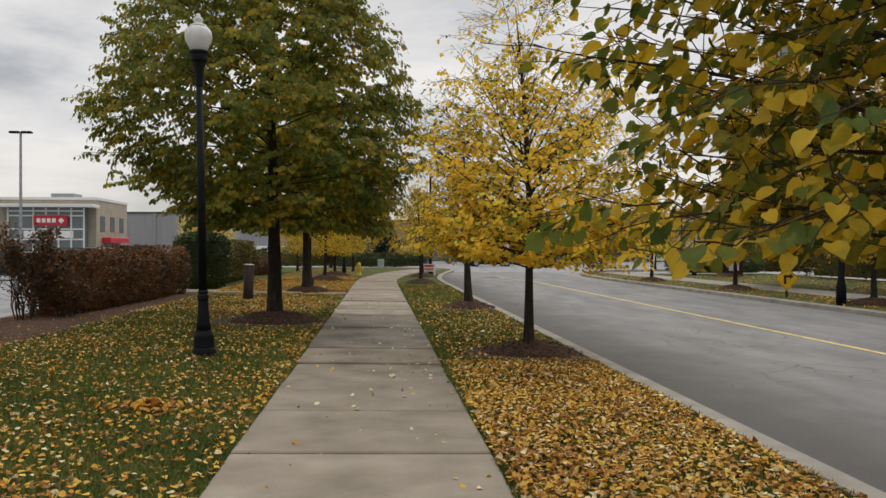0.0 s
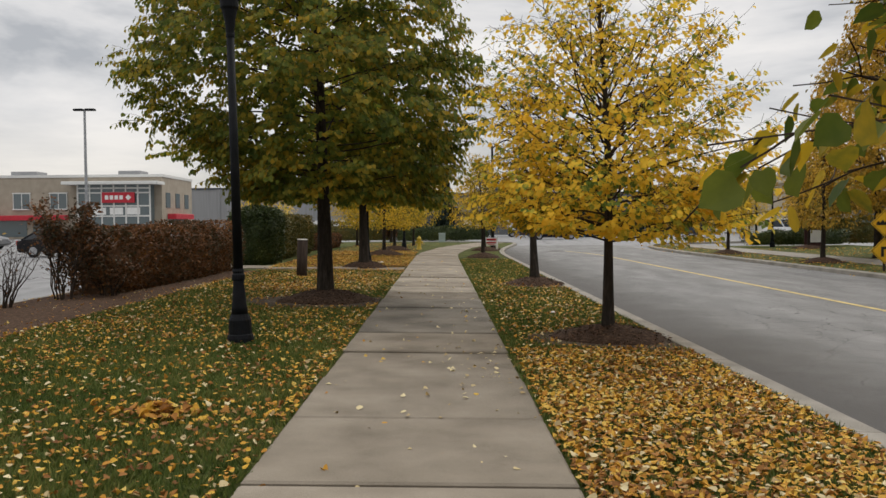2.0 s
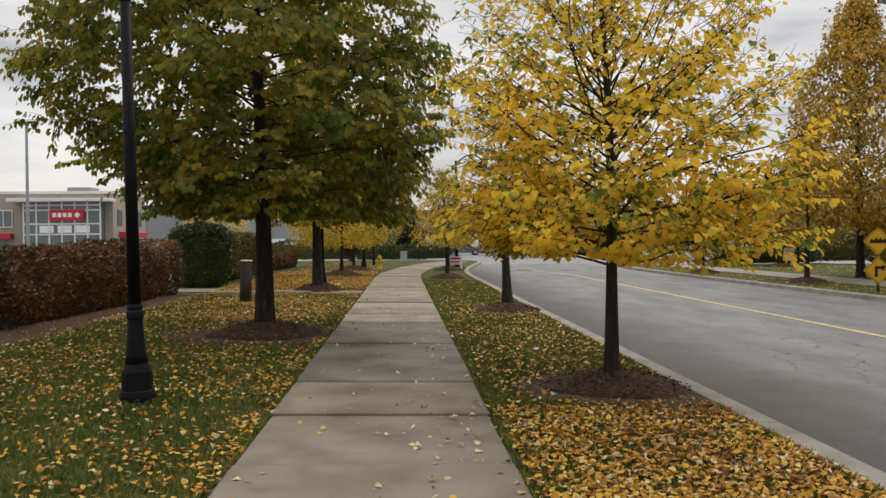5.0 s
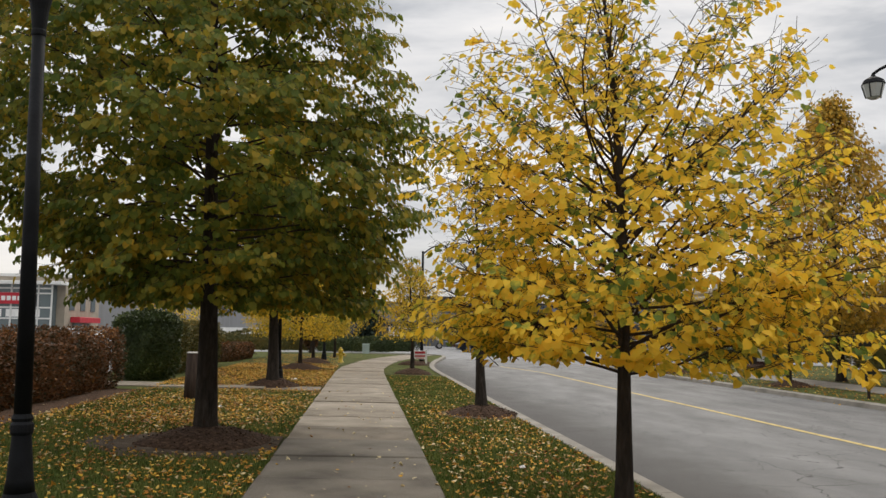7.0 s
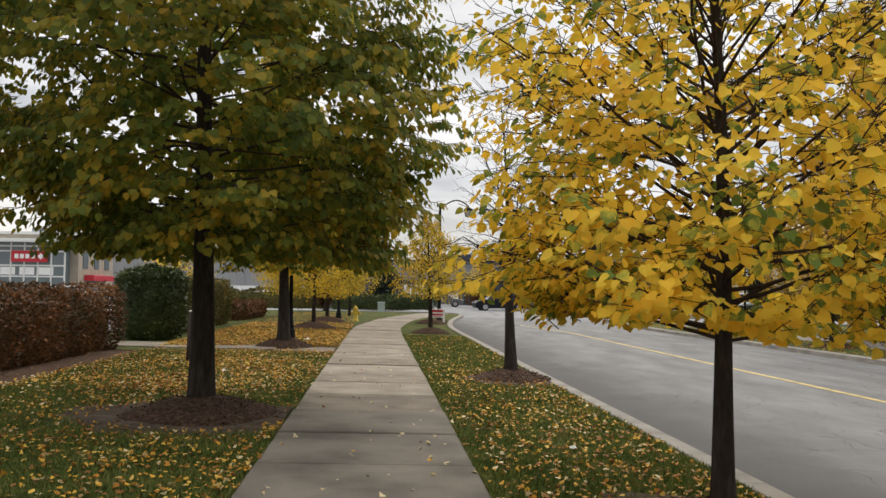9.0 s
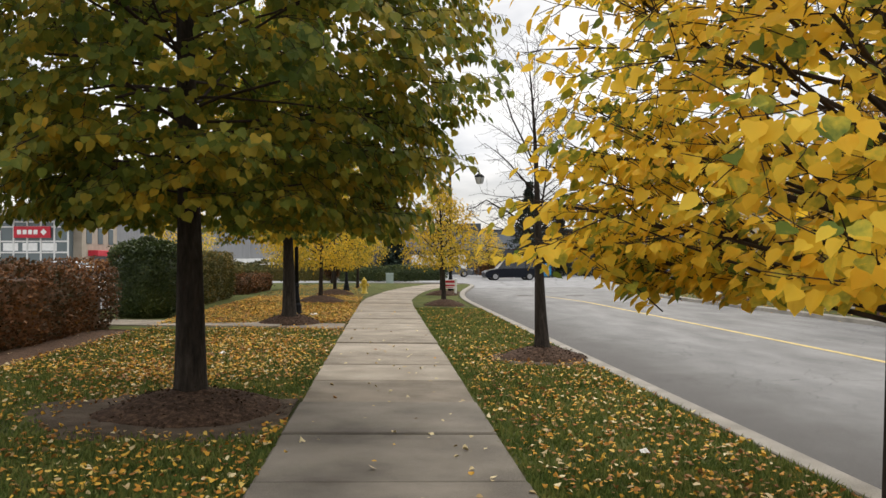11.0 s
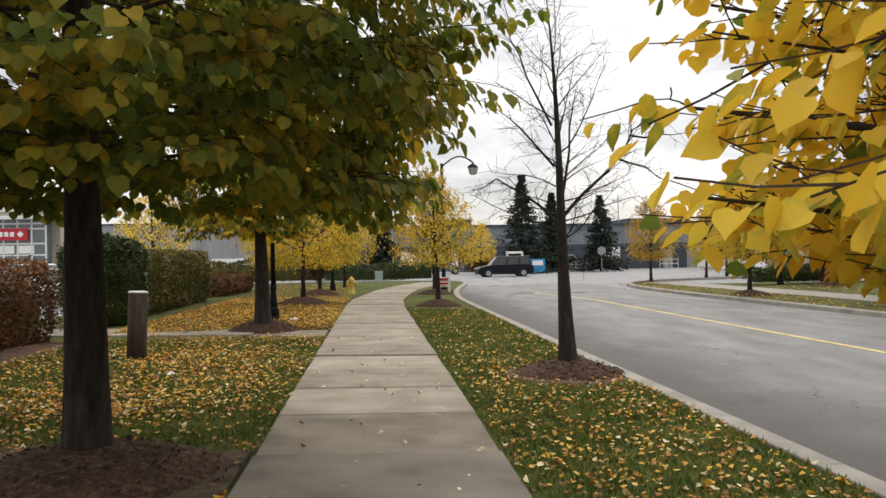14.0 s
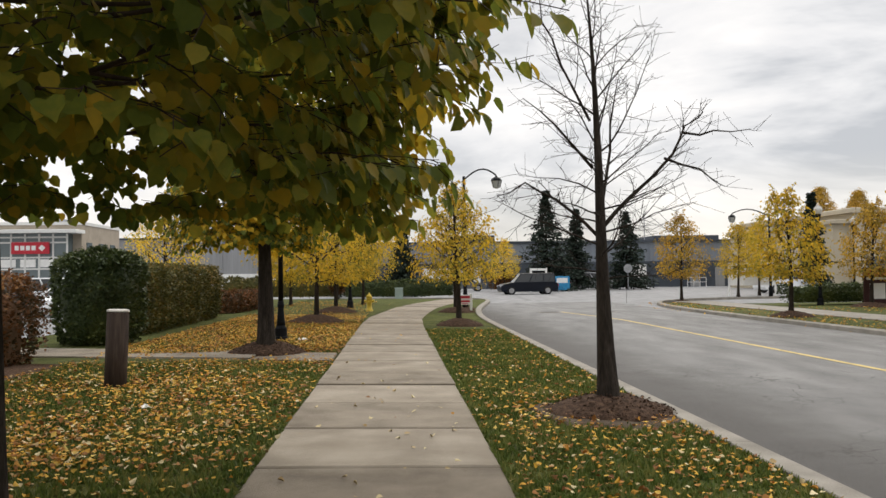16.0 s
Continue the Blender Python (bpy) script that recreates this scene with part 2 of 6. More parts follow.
LEAF = dict(
    green=material("linden_leaf_green", [(0.14, (0.084, 0.130, 0.025)), (0.44, (0.165, 0.195, 0.030)), (0.66, (0.32, 0.265, 0.032)), (0.95, (0.55, 0.33, 0.025))], scale=1.6, island=0.5, bump=0, rough=0.55, spec=0.2, translucent=0.58),
    mixed=material("linden_leaf_mixed", [(0.15, (0.065, 0.105, 0.018)), (0.46, (0.16, 0.18, 0.026)), (0.64, (0.50, 0.34, 0.025)), (0.9, (0.70, 0.45, 0.03))], scale=0.9, island=0.65, bump=0, rough=0.55, spec=0.2, translucent=0.45),
    yellow=material("linden_leaf_yellow", [(0.20, (0.14, 0.20, 0.033)), (0.30, (0.48, 0.43, 0.052)), (0.41, (0.84, 0.60, 0.062)), (0.9, (0.92, 0.565, 0.047))], scale=1.5, island=0.6, bump=0, rough=0.55, spec=0.2, translucent=0.48),
    gold=material("golden_leaf", [(0.18, (0.20, 0.19, 0.030)), (0.42, (0.50, 0.36, 0.035)), (0.8, (0.74, 0.46, 0.035))], scale=0.8, island=0.55, bump=0, rough=0.6, spec=0.2, translucent=0.4),
    amber=material("amber_leaf", [(0.15, (0.17, 0.145, 0.022)), (0.5, (0.44, 0.27, 0.03)), (0.85, (0.66, 0.37, 0.03))], scale=0.7, island=0.5, bump=0, rough=0.6, spec=0.3, translucent=0.3),
    russet=material("russet_hedge_leaf", [(0.12, (0.036, 0.036, 0.013)), (0.42, (0.086, 0.046, 0.018)), (0.72, (0.185, 0.072, 0.023)), (0.97, (0.28, 0.13, 0.03))], scale=1.1, island=0.55, bump=0, rough=0.6, spec=0.3, translucent=0.2),
    privet=material("dark_hedge_leaf", [(0.15, (0.022, 0.036, 0.012)), (0.55, (0.050, 0.072, 0.020)), (0.9, (0.12, 0.13, 0.032))], scale=1.0, island=0.5, bump=0, rough=0.5, spec=0.35, translucent=0.15),
    olive=material("olive_hedge_leaf", [(0.12, (0.035, 0.040, 0.012)), (0.5, (0.095, 0.092, 0.022)), (0.75, (0.17, 0.12, 0.026)), (0.95, (0.28, 0.15, 0.03))], scale=1.2, island=0.5, bump=0, rough=0.6, spec=0.3, translucent=0.2),
    needle=material("spruce_needles", [(0.2, (0.010, 0.018, 0.012)), (0.8, (0.035, 0.052, 0.036))], scale=1.0, island=0.4, bump=0, rough=0.7, spec=0.2),
    fallen=material("fallen_leaf", [(0.10, (0.17, 0.070, 0.022)), (0.32, (0.31, 0.135, 0.030)), (0.52, (0.50, 0.235, 0.030)), (0.74, (0.60, 0.355, 0.045)), (0.95, (0.61, 0.46, 0.14))], scale=0.7, island=0.75, bump=0, rough=0.7, spec=0.2, translucent=0.15),
    dry=material("pale_dry_leaf", [(0.2, (0.30, 0.20, 0.08)), (0.8, (0.62, 0.52, 0.30))], scale=0.5, island=0.7, bump=0, rough=0.7, spec=0.2),
)


# ---- mesh helpers ----
class Shape:
    """Vertices and faces of one mesh."""

    def __init__(self):
        self.v, self.f = [], []

    def box(self, x0, x1, y0, y1, z0, z1, bevel=0.0):
        bx = min(bevel, (x1 - x0) * 0.45, (y1 - y0) * 0.45)
        n = len(self.v)
        if bevel <= 0:
            self.v += [(x, y, z) for z in (z0, z1) for x, y in ((x0, y0), (x1, y0), (x1, y1), (x0, y1))]
            self.f += [tuple(n + i for i in q) for q in ((3, 2, 1, 0), (4, 5, 6, 7), (0, 1, 5, 4), (1, 2, 6, 5), (2, 3, 7, 6), (3, 0, 4, 7))]
            return self
        bz = min(bx, (z1 - z0) * 0.45)
        rows = ((z0, 0), (z1 - bz, 0), (z1, bx))
        for z, b in rows:
            self.v += [(x0 + b, y0 + b, z), (x1 - b, y0 + b, z), (x1 - b, y1 - b, z), (x0 + b, y1 - b, z)]
        self.f += [(n + 3, n + 2, n + 1, n), (n + 8, n + 9, n + 10, n + 11)]
        for k in (0, 4):
            self.f += [(n + k + i, n + k + (i + 1) % 4, n + k + 4 + (i + 1) % 4, n + k + 4 + i) for i in range(4)]
        return self

    def tube(self, pts, radii, sides=6, cap=True):
        pts = [Vector(p) for p in pts]
        n0 = len(self.v)
        side = None
        for i, p in enumerate(pts):
            d = (pts[min(i + 1, len(pts) - 1)] - pts[max(i - 1, 0)])
            d = d.normalized() if d.length > 1e-9 else Vector((0, 0, 1))
            if side is None:
                side = d.orthogonal().normalized()
            side = side - d * side.dot(d)
            side = side.normalized() if side.length > 1e-6 else d.orthogonal().normalized()
            up = d.cross(side)
            for k in range(sides):
                a = 2 * math.pi * k / sides
                self.v.append(tuple(p + (side * math.cos(a) + up * math.sin(a)) * radii[i]))
        for i in range(len(pts) - 1):
            for k in range(sides):
                a, b = n0 + i * sides + k, n0 + i * sides + (k + 1) % sides
                self.f.append((a, b, b + sides, a + sides))
        if cap:
            self.f.append(tuple(n0 + k for k in reversed(range(sides))))
            self.f.append(tuple(n0 + (len(pts) - 1) * sides + k for k in range(sides)))
        return self

    def lathe(self, profile, sides=20, centre=(0, 0, 0)):
        """profile: rows of radius, height."""
        n0 = len(self.v)
        cx, cy, cz = centre
        for r, z in profile:
            for k in range(sides):
                a = 2 * math.pi * k / sides
                self.v.append((cx + r * math.cos(a), cy + r * math.sin(a), cz + z))
        for i in range(len(profile) - 1):
            for k in range(sides):
                a, b = n0 + i * sides + k, n0 + i * sides + (k + 1) % sides
                self.f.append((a, b, b + sides, a + sides))
        self.f.append(tuple(n0 + k for k in reversed(range(sides))))
        self.f.append(tuple(n0 + (len(profile) - 1) * sides + k for k in range(sides)))
        return self

    def prism(self, outline, z0, z1):
        n0, k = len(self.v), len(outline)
        self.v += [(x, y, z0) for x, y in outline] + [(x, y, z1) for x, y in outline]
        self.f += [tuple(n0 + i for i in reversed(range(k))), tuple(n0 + k + i for i in range(k))]
        self.f += [(n0 + i, n0 + (i + 1) % k, n0 + k + (i + 1) % k, n0 + k + i) for i in range(k)]
        return self

    def move(self, m):
        self.v = [tuple(m @ Vector(p)) for p in self.v]
        return self

    def mesh(self, name, mat, smooth=False):
        me = bpy.data.meshes.new(name)
        me.from_pydata(self.v, [], self.f)
        me.materials.append(mat)
        if smooth:
            me.polygons.foreach_set("use_smooth", [True] * len(me.polygons))
        me.update()
        return me


def part(name, shape, mat, parent=None, label="", smooth=False):
    ob = new(name, shape.mesh(name, mat, smooth) if isinstance(shape, Shape) else shape)
    if parent is not None:
        ob.parent = parent
    return tagged(ob, label)


def thing(name, m, label, category, group="", kind=""):
    ob = new(name)
    ob.matrix_world = m
    ob.empty_display_size = 0.2
    return tagged(ob, label, category, group, kind)


def single(name, shape, mat, label, category, group="", kind="", smooth=False, m=None):
    ob = part(name, shape, mat, None, "", smooth)
    if m is not None:
        ob.matrix_world = m
    return tagged(ob, label, category, group, kind)


def smoothstep(a, b, x):
    t = max(0.0, min(1.0, (x - a) / (b - a)))
    return t * t * (3 - 2 * t)


def lerp_table(rows, x):
    if x <= rows[0][0]:
        return rows[0][1]
    for (a, u), (b, v) in zip(rows, rows[1:]):
        if x <= b:
            return u + (v - u) * (x - a) / (b - a)
    return rows[-1][1]


def gz(x, y=0.0):
    """Height of lawn and sidewalk, falling gently towards the road."""
    if x > 7:
        return -0.08
    return max(-0.062, min(0.06, -0.02 * x))


HEART = ([0, -.03, .22, .58, .84, 1.0, .84, .58, .22, -.03], [0, .26, .49, .42, .15, 0, -.15, -.42, -.49, -.26], [0, .06, .10, .07, .0, -.07, .0, .07, .10, .06])
LITTER = ([0, .12, .42, .75, 1.0, .75, .42, .12], [0, .36, .50, .27, 0, -.27, -.50, -.36], [0, .07, .09, .04, -.06, .04, .09, .07])
OVAL = ([0, .5, 1.0, .5], [0, .34, 0, -.34], [0, .06, 0, .06])


def leaves(name, P, A, size, mat, parent=None, rng=None, oval=False, roll=1.0, ref=None):
    """One mesh of leaves at P (n x 3), pointing along A, each folded at its midrib."""
    u, v, w = (np.array(q) for q in (OVAL if oval else HEART if roll else LITTER))
    n, k = len(P), len(u)
    A = A / (np.linalg.norm(A, axis=1, keepdims=True) + 1e-9)
    ref = (np.tile(np.array([0.0, 0.0, 1.0]), (n, 1)) if ref is None else ref) + rng.normal(0, 0.25 + 0.6 * roll, (n, 3))
    side = np.cross(A, ref)
    side /= np.linalg.norm(side, axis=1, keepdims=True) + 1e-9
    nor = np.cross(side, A)
    s = size[:, None, None]
    bend = rng.uniform(0.3, 2.2, (n, 1)) * (1.0 if roll else rng.uniform(0.2, 3.2, (n, 1)) * rng.choice([-1, 1], (n, 1)))
    V = P[:, None, :] + s * (A[:, None, :] * u[None, :, None] + side[:, None, :] * v[None, :, None] + nor[:, None, :] * (w[None, :] * bend)[:, :, None])
    me = bpy.data.meshes.new(name)
    V = V.reshape(-1, 3)
    base = np.arange(n)[:, None] * k
    half = k // 2
    one = list(range(half + 1)), [0] + list(range(half, k))
    loops = np.concatenate([base + np.array([q]) for q in one], axis=1).ravel()
    per, cnt = half + 1, n * 2
    me.vertices.add(len(V))
    me.vertices.foreach_set("co", V.astype(np.float32).ravel())
    me.loops.add(len(loops))
    me.loops.foreach_set("vertex_index", loops.astype(np.int32))
    me.polygons.add(cnt)
    me.polygons.foreach_set("loop_start", np.arange(0, cnt * per, per, dtype=np.int32))
    me.polygons.foreach_set("loop_total", np.full(cnt, per, dtype=np.int32))
    me.materials.append(mat)
    me.update(calc_edges=True)
    me.validate()
    ob = new(name, me)
    if parent is not None:
        ob.parent = parent
    return ob


def tree(name, x, y, z, height, trunk_r, clear, profile, seed, leaf, leaf_size, density, label, limbs=40, subs=8, twigs=3,
         rise=(15, 60), group="", sides=10, wobble=0.12, shell=0, spray=9, low=1.4):
    """A tree further off: tapered trunk, limbs with side branches and twigs, and a crown of single leaves along them."""
    r = random.Random(seed)
    rng = np.random.default_rng(seed)
    root = thing(name, pose(x, y, z), label, "tree", group)
    tr = Shape()
    axis = []
    ph = r.uniform(0, 6)
    for i in range(13):
        f = i / 12
        h = height * 0.97 * f
        axis.append(Vector((wobble * f * math.sin(ph + 3.1 * f), wobble * f * math.cos(1.7 * ph + 2.6 * f) - wobble * f * math.cos(1.7 * ph), h)))

    def at(h):
        q = max(0.0, min(11.999, h / (height * 0.97) * 12))
        i = int(q)
        return axis[i].lerp(axis[i + 1], q - i)

    def rad(h):
        f = h / height
        flare = 0.32 * math.exp(-h / 0.12) if h < 0.6 else 0
        return max(0.006, trunk_r * (1 - 0.35 * min(1, h / clear) * 0.5) * (1 - f) ** 0.75 * (1 + flare))

    hs = [-0.15, 0, 0.06, 0.14, 0.3, 0.6] + [0.6 + (height * 0.97 - 0.6) * i / 12 for i in range(1, 13)]
    tr.tube([at(max(0, h)) + Vector((0, 0, min(0, h))) for h in hs], [rad(max(0, h)) for h in hs], sides)
    part("trunk", tr, M["bark"], root, smooth=True)
    br = Shape()
    spots, dirs = [], []

    def grow(p, d, length, r0, level, steps):
        pts, p, d = [p.copy()], p.copy(), d.normalized()
        for i in range(steps):
            bend = Vector((r.gauss(0, 1), r.gauss(0, 1), r.gauss(0, 1))) * (0.13 + 0.05 * level)
            d = (d + bend + Vector((0, 0, (0.10 if level < 2 else 0.04)))).normalized()
            p = p + d * (length / steps)
            pts.append(p.copy())
        br.tube(pts, [max(0.0028, r0 * (1 - 0.85 * i / steps)) for i in range(steps + 1)], 3, False)
        return pts

    def leafy(pts, rate):
        for a, b in zip(pts, pts[1:]):
            seg = b - a
            q = rate * seg.length
            for _ in range(int(q) + (r.random() < q % 1)):
                f = r.random()
                spots.append(tuple(a + seg * f))
                dirs.append(tuple(seg.normalized() * 0.5 + Vector((r.gauss(0, .55), r.gauss(0, .55), -0.75 + r.gauss(0, .4)))))

    for i in range(limbs):
        f = (i + r.uniform(0.1, 0.9)) / limbs
        za = clear + (height * 0.93 - clear) * f ** 1.12
        az = i * 2.39996 + r.uniform(-0.4, 0.4)
        elev = radians(rise[0] + (rise[1] - rise[0]) * f + r.uniform(-9, 9))
        reach = 0.5
        for _ in range(4):
            reach = lerp_table(profile, za + reach * math.tan(elev))
        reach *= r.uniform(0.8, 1.14)
        length = reach / max(0.3, math.cos(elev))
        d = Vector((math.cos(az) * math.cos(elev), math.sin(az) * math.cos(elev), math.sin(elev)))
        r0 = min(rad(za) * 0.55, 0.009 + 0.0085 * length)
        pts = grow(at(za), d, length, r0, 0, 7)
        leafy(pts[3:], density * 0.6)
        for k in range(subs):
            fs = 0.22 + 0.76 * (k + r.random()) / subs
            q = fs * 7
            j = min(6, int(q))
            p = pts[j].lerp(pts[j + 1], q - j)
            t = (pts[j + 1] - pts[j]).normalized()
            out = Vector((r.gauss(0, 1), r.gauss(0, 1), r.gauss(0.15, 0.8)))
            out = (out - t * out.dot(t)).normalized()
            l2 = length * r.uniform(0.2, 0.42) * (1.15 - 0.55 * fs)
            p2 = grow(p, t * 0.75 + out * 0.8, l2, r0 * (1 - 0.8 * fs) * 0.55 + 0.002, 1, 4)
            leafy(p2[1:], density)
            for w in range(twigs):
                ft = r.uniform(0.2, 1.0) * 4
                jj = min(3, int(ft))
                p = p2[jj].lerp(p2[jj + 1], ft - jj)
                t2 = (p2[jj + 1] - p2[jj]).normalized()
                o2 = Vector((r.gauss(0, 1), r.gauss(0, 1), r.gauss(0.1, 0.8))).normalized()
                p3 = grow(p, t2 * 0.6 + o2 * 0.8, max(0.08, l2 * r.uniform(0.3, 0.6)), 0.0035, 2, 3)
                leafy(p3, density * 1.3)
    outs = [(0.0, 0.0, 1.0)] * len(spots)
    for i in range(shell):
        zz = low + (height - low) * r.random() ** 1.35
        az = r.uniform(0, 2 * math.pi)
        lump = noise.noise(Vector((math.cos(az) * 1.6 + seed, math.sin(az) * 1.6, zz * 0.8)))
        rim_r = lerp_table(profile, zz) * (0.93 + 0.34 * lump)
        rr = rim_r * (1 - abs(r.gauss(0, 0.13))) if zz > low + 0.45 else rim_r * math.sqrt(r.uniform(0.12, 1.0))
        o = Vector((math.cos(az), math.sin(az), 0))
        c = at(zz) + o * rr
        c.z = zz + r.uniform(-0.1, 0.1)
        b0 = c - o * r.uniform(0.2, 0.45) + Vector((r.gauss(0, .08), r.gauss(0, .08), r.uniform(0.0, 0.2)))
        if i % 3 == 0:
            br.tube([b0, c], [0.005, 0.002], 3, False)
        w = leaf_size * 1.15
        for _ in range(spray):
            spots.append((c.x + r.gauss(0, w), c.y + r.gauss(0, w), c.z + r.gauss(0, w * 0.7)))
            dirs.append((o.x * 0.45 + r.gauss(0, .4), o.y * 0.45 + r.gauss(0, .4), -0.8 + r.gauss(0, .3)))
            outs.append((o.x * 1.1, o.y * 1.1, 0.55))
    part("branchwork", br, M["twig"], root, smooth=True)["kind"] = "stuff"
    P = np.array(spots)
    crown = leaves("crown", P, np.array(dirs), rng.uniform(0.65, 1.2, len(P)) * leaf_size, leaf, root, rng, True, 0.6, np.array(outs))
    crown["kind"] = "stuff"
    return root


def linden(name, x, y, z, height, trunk_r, clear, profile, seed, leaf, size, label, limbs=40, rise=(10, 60), attach=0.8, gaps=(0.14, 0.10, 0.045),
           fill=((0, 1.0), (9, 1.0)), hang=0.5, outward=0.4, arch=0.0, lean=(0, 0), wobble=0.12, sub_len=0.42, twig_len=(0.12, 0.26), thick=1.0, inner=0.3,
           skew=None, trim=None, guides=(), sides=12, tag="tree", shell=0, deep=0.5, spread=0.22, taper=0.8, low=1.6, floor=0.0, sag=0.18, dip=0.0):
    """A tree seen close: limbs with side branches and twigs set left and right in layered sprays, and single leaves along the twigs."""
    r = random.Random(seed)
    rng = np.random.default_rng(seed)
    root = thing(name, pose(x, y, z), label, tag)
    ph = r.uniform(0, 6)
    axis = []
    for i in range(13):
        f = i / 12
        h = height * 0.97 * f
        axis.append(Vector((lean[0] * h + wobble * f * (math.sin(ph + 3.1 * f) - math.sin(ph)), lean[1] * h + wobble * f * (math.cos(1.7 * ph + 2.6 * f) - math.cos(1.7 * ph)), h)))

    def at(h):
        q = max(0.0, min(11.999, h / (height * 0.97) * 12))
        return axis[int(q)].lerp(axis[int(q) + 1], q - int(q))

    def rad(h):
        flare = 0.34 * math.exp(-h / 0.13) if h < 0.7 else 0
        return max(0.005, trunk_r * (1 - 0.17 * min(1, h / clear)) * (1 - h / height) ** taper * (1 + flare))

    hs = [-0.15, 0, 0.06, 0.14, 0.3, 0.6] + [0.6 + (height * 0.97 - 0.6) * i / 14 for i in range(1, 15)]
    part("trunk", Shape().tube([at(max(0, h)) + Vector((0, 0, min(0, h))) for h in hs], [rad(max(0, h)) for h in hs], sides), M["bark"], root, smooth=True)
    spots, dirs, refs = [], [], []
    up = Vector((0, 0, 1))

    def stray(k):
        return Vector((r.gauss(0, k), r.gauss(0, k), r.gauss(0, k)))

    def leafy(pts, gap):
        s, flip = r.uniform(0, gap), 1
        for a, b in zip(pts, pts[1:]):
            seg = b - a
            l = seg.length
            if l < 1e-6:
                continue
            t = seg / l
            sv = t.cross(up)
            sv = sv.normalized() if sv.length > 0.05 else Vector((1, 0, 0))
            while s < l:
                p = a + t * s
                s += gap * r.uniform(0.6, 1.4)
                flip = -flip
                if r.random() > lerp_table(fill, p.z):
                    continue
                o = Vector((p.x, p.y, 0))
                o = o.normalized() if o.length > 0.05 else sv
                q = p + (sv * flip * 0.6 + t * 0.3 - up * 0.55 + stray(0.25)) * 0.045
                spots.append(tuple(q))
                dirs.append(tuple(t * 0.35 + sv * flip * 0.55 + o * 0.2 - up * hang + stray(0.22)))
                refs.append(tuple(up * 0.8 + o * outward + stray(0.18)))
            s -= l

    def shoot(wood, p, d, length, r0, steps, bend, rise_by, n):
        pts, d = [p.copy()], d.normalized()
        for i in range(steps):
            d = (d + stray(bend) + up * rise_by / steps).normalized()
            if pts[-1].z < floor - sag * math.hypot(pts[-1].x, pts[-1].y) - dip * pts[-1].x and d.z < 0.15:
                d = Vector((d.x, d.y, 0.15)).normalized()
            pts.append(pts[-1] + d * (length / steps))
        wood.tube(pts, [max(0.0022, r0 * (1 - 0.8 * i / steps)) for i in range(steps + 1)], n, False)
        return pts

    def between(pts, f):
        q = min(len(pts) - 1.001, f * (len(pts) - 1))
        j = int(q)
        return pts[j].lerp(pts[j + 1], q - j), (pts[j + 1] - pts[j]).normalized()

    def side_of(t, flip):
        sv = t.cross(up)
        sv = sv.normalized() if sv.length > 0.2 else t.orthogonal().normalized()
        if leaf is None:
            sv = (sv + stray(0.7)).normalized()
        return sv * flip

    for i in range(limbs + len(guides)):
        wood = Shape()
        if i < limbs:
            f = (i + r.uniform(0.1, 0.9)) / limbs
            za = clear + (height * attach - clear) * f ** 1.1
            az = i * 2.39996 + r.uniform(-0.4, 0.4)
            elev = radians(rise[0] + (rise[1] - rise[0]) * f + r.uniform(-8, 8))
            reach = 0.5
            for _ in range(4):
                reach = lerp_table(profile, za + reach * math.tan(elev))
            lump = noise.noise(Vector((math.cos(az) * 1.5 + seed, math.sin(az) * 1.5, za * 0.9)))
            reach *= r.uniform(0.84, 1.08) * (1 + 0.22 * lump) * (skew(az, za + reach * math.tan(elev)) if skew else 1.0)
            length = reach / max(0.3, math.cos(elev))
            d = Vector((math.cos(az) * math.cos(elev), math.sin(az) * math.cos(elev), math.sin(elev)))
            r0 = min(rad(za) * 0.5, 0.006 + 0.0075 * length) * thick
            pts = shoot(wood, at(za), d, length, r0, 8, 0.09, arch, 5)
        else:
            pts = [Vector(q) for q in guides[i - limbs]]
            pts = [pts[0]] + [p + stray(0.025) for p in pts[1:]]
            fine = [pts[0]]
            for a, b in zip(pts, pts[1:]):
                fine += [a.lerp(b, 0.5) + stray(0.018), b]
            pts = fine
            length = sum((b - a).length for a, b in zip(pts, pts[1:]))
            r0 = min(rad(pts[0].z) * 0.6, 0.009 + 0.012 * length) * thick
            wood.tube(pts, [max(0.0035, r0 * (1 - 0.8 * k / (len(pts) - 1))) for k in range(len(pts))], 6, False)
        if leaf is not None:
            leafy(pts[5:], gaps[2])
        n_sub = max(3, int(length * (1 - inner) / gaps[0]))
        for k in range(n_sub):
            fs = inner + (1 - inner) * (k + r.random()) / n_sub
            p, t = between(pts, fs)
            sv = side_of(t, 1 if k % 2 else -1)
            l2 = max(0.14, length * sub_len * (1.12 - fs) * r.uniform(0.6, 1.1))
            p2 = shoot(wood, p, t * 0.75 + sv * r.uniform(0.6, 1.0) + up * r.gauss(0.05, spread), l2, max(0.003, r0 * (1 - 0.75 * fs) * 0.5), 4, 0.10, arch * 0.7, 4)
            if leaf is not None:
                leafy(p2[1:], gaps[2])
            n_tw = max(2, int(l2 / gaps[1]))
            for w in range(n_tw):
                q, t2 = between(p2, 0.2 + 0.8 * (w + r.random()) / n_tw)
                sv2 = side_of(t2, 1 if w % 2 else -1)
                p3 = shoot(wood, q, t2 * 0.7 + sv2 * 0.75 + up * r.gauss(0.03, 0.25), r.uniform(*twig_len), 0.003, 2, 0.10, arch * 0.6, 3)
                if leaf is not None:
                    leafy(p3, gaps[2])
        part("limb", wood, M["bark" if leaf is None else "twig"], root, smooth=True)
    wood = Shape()
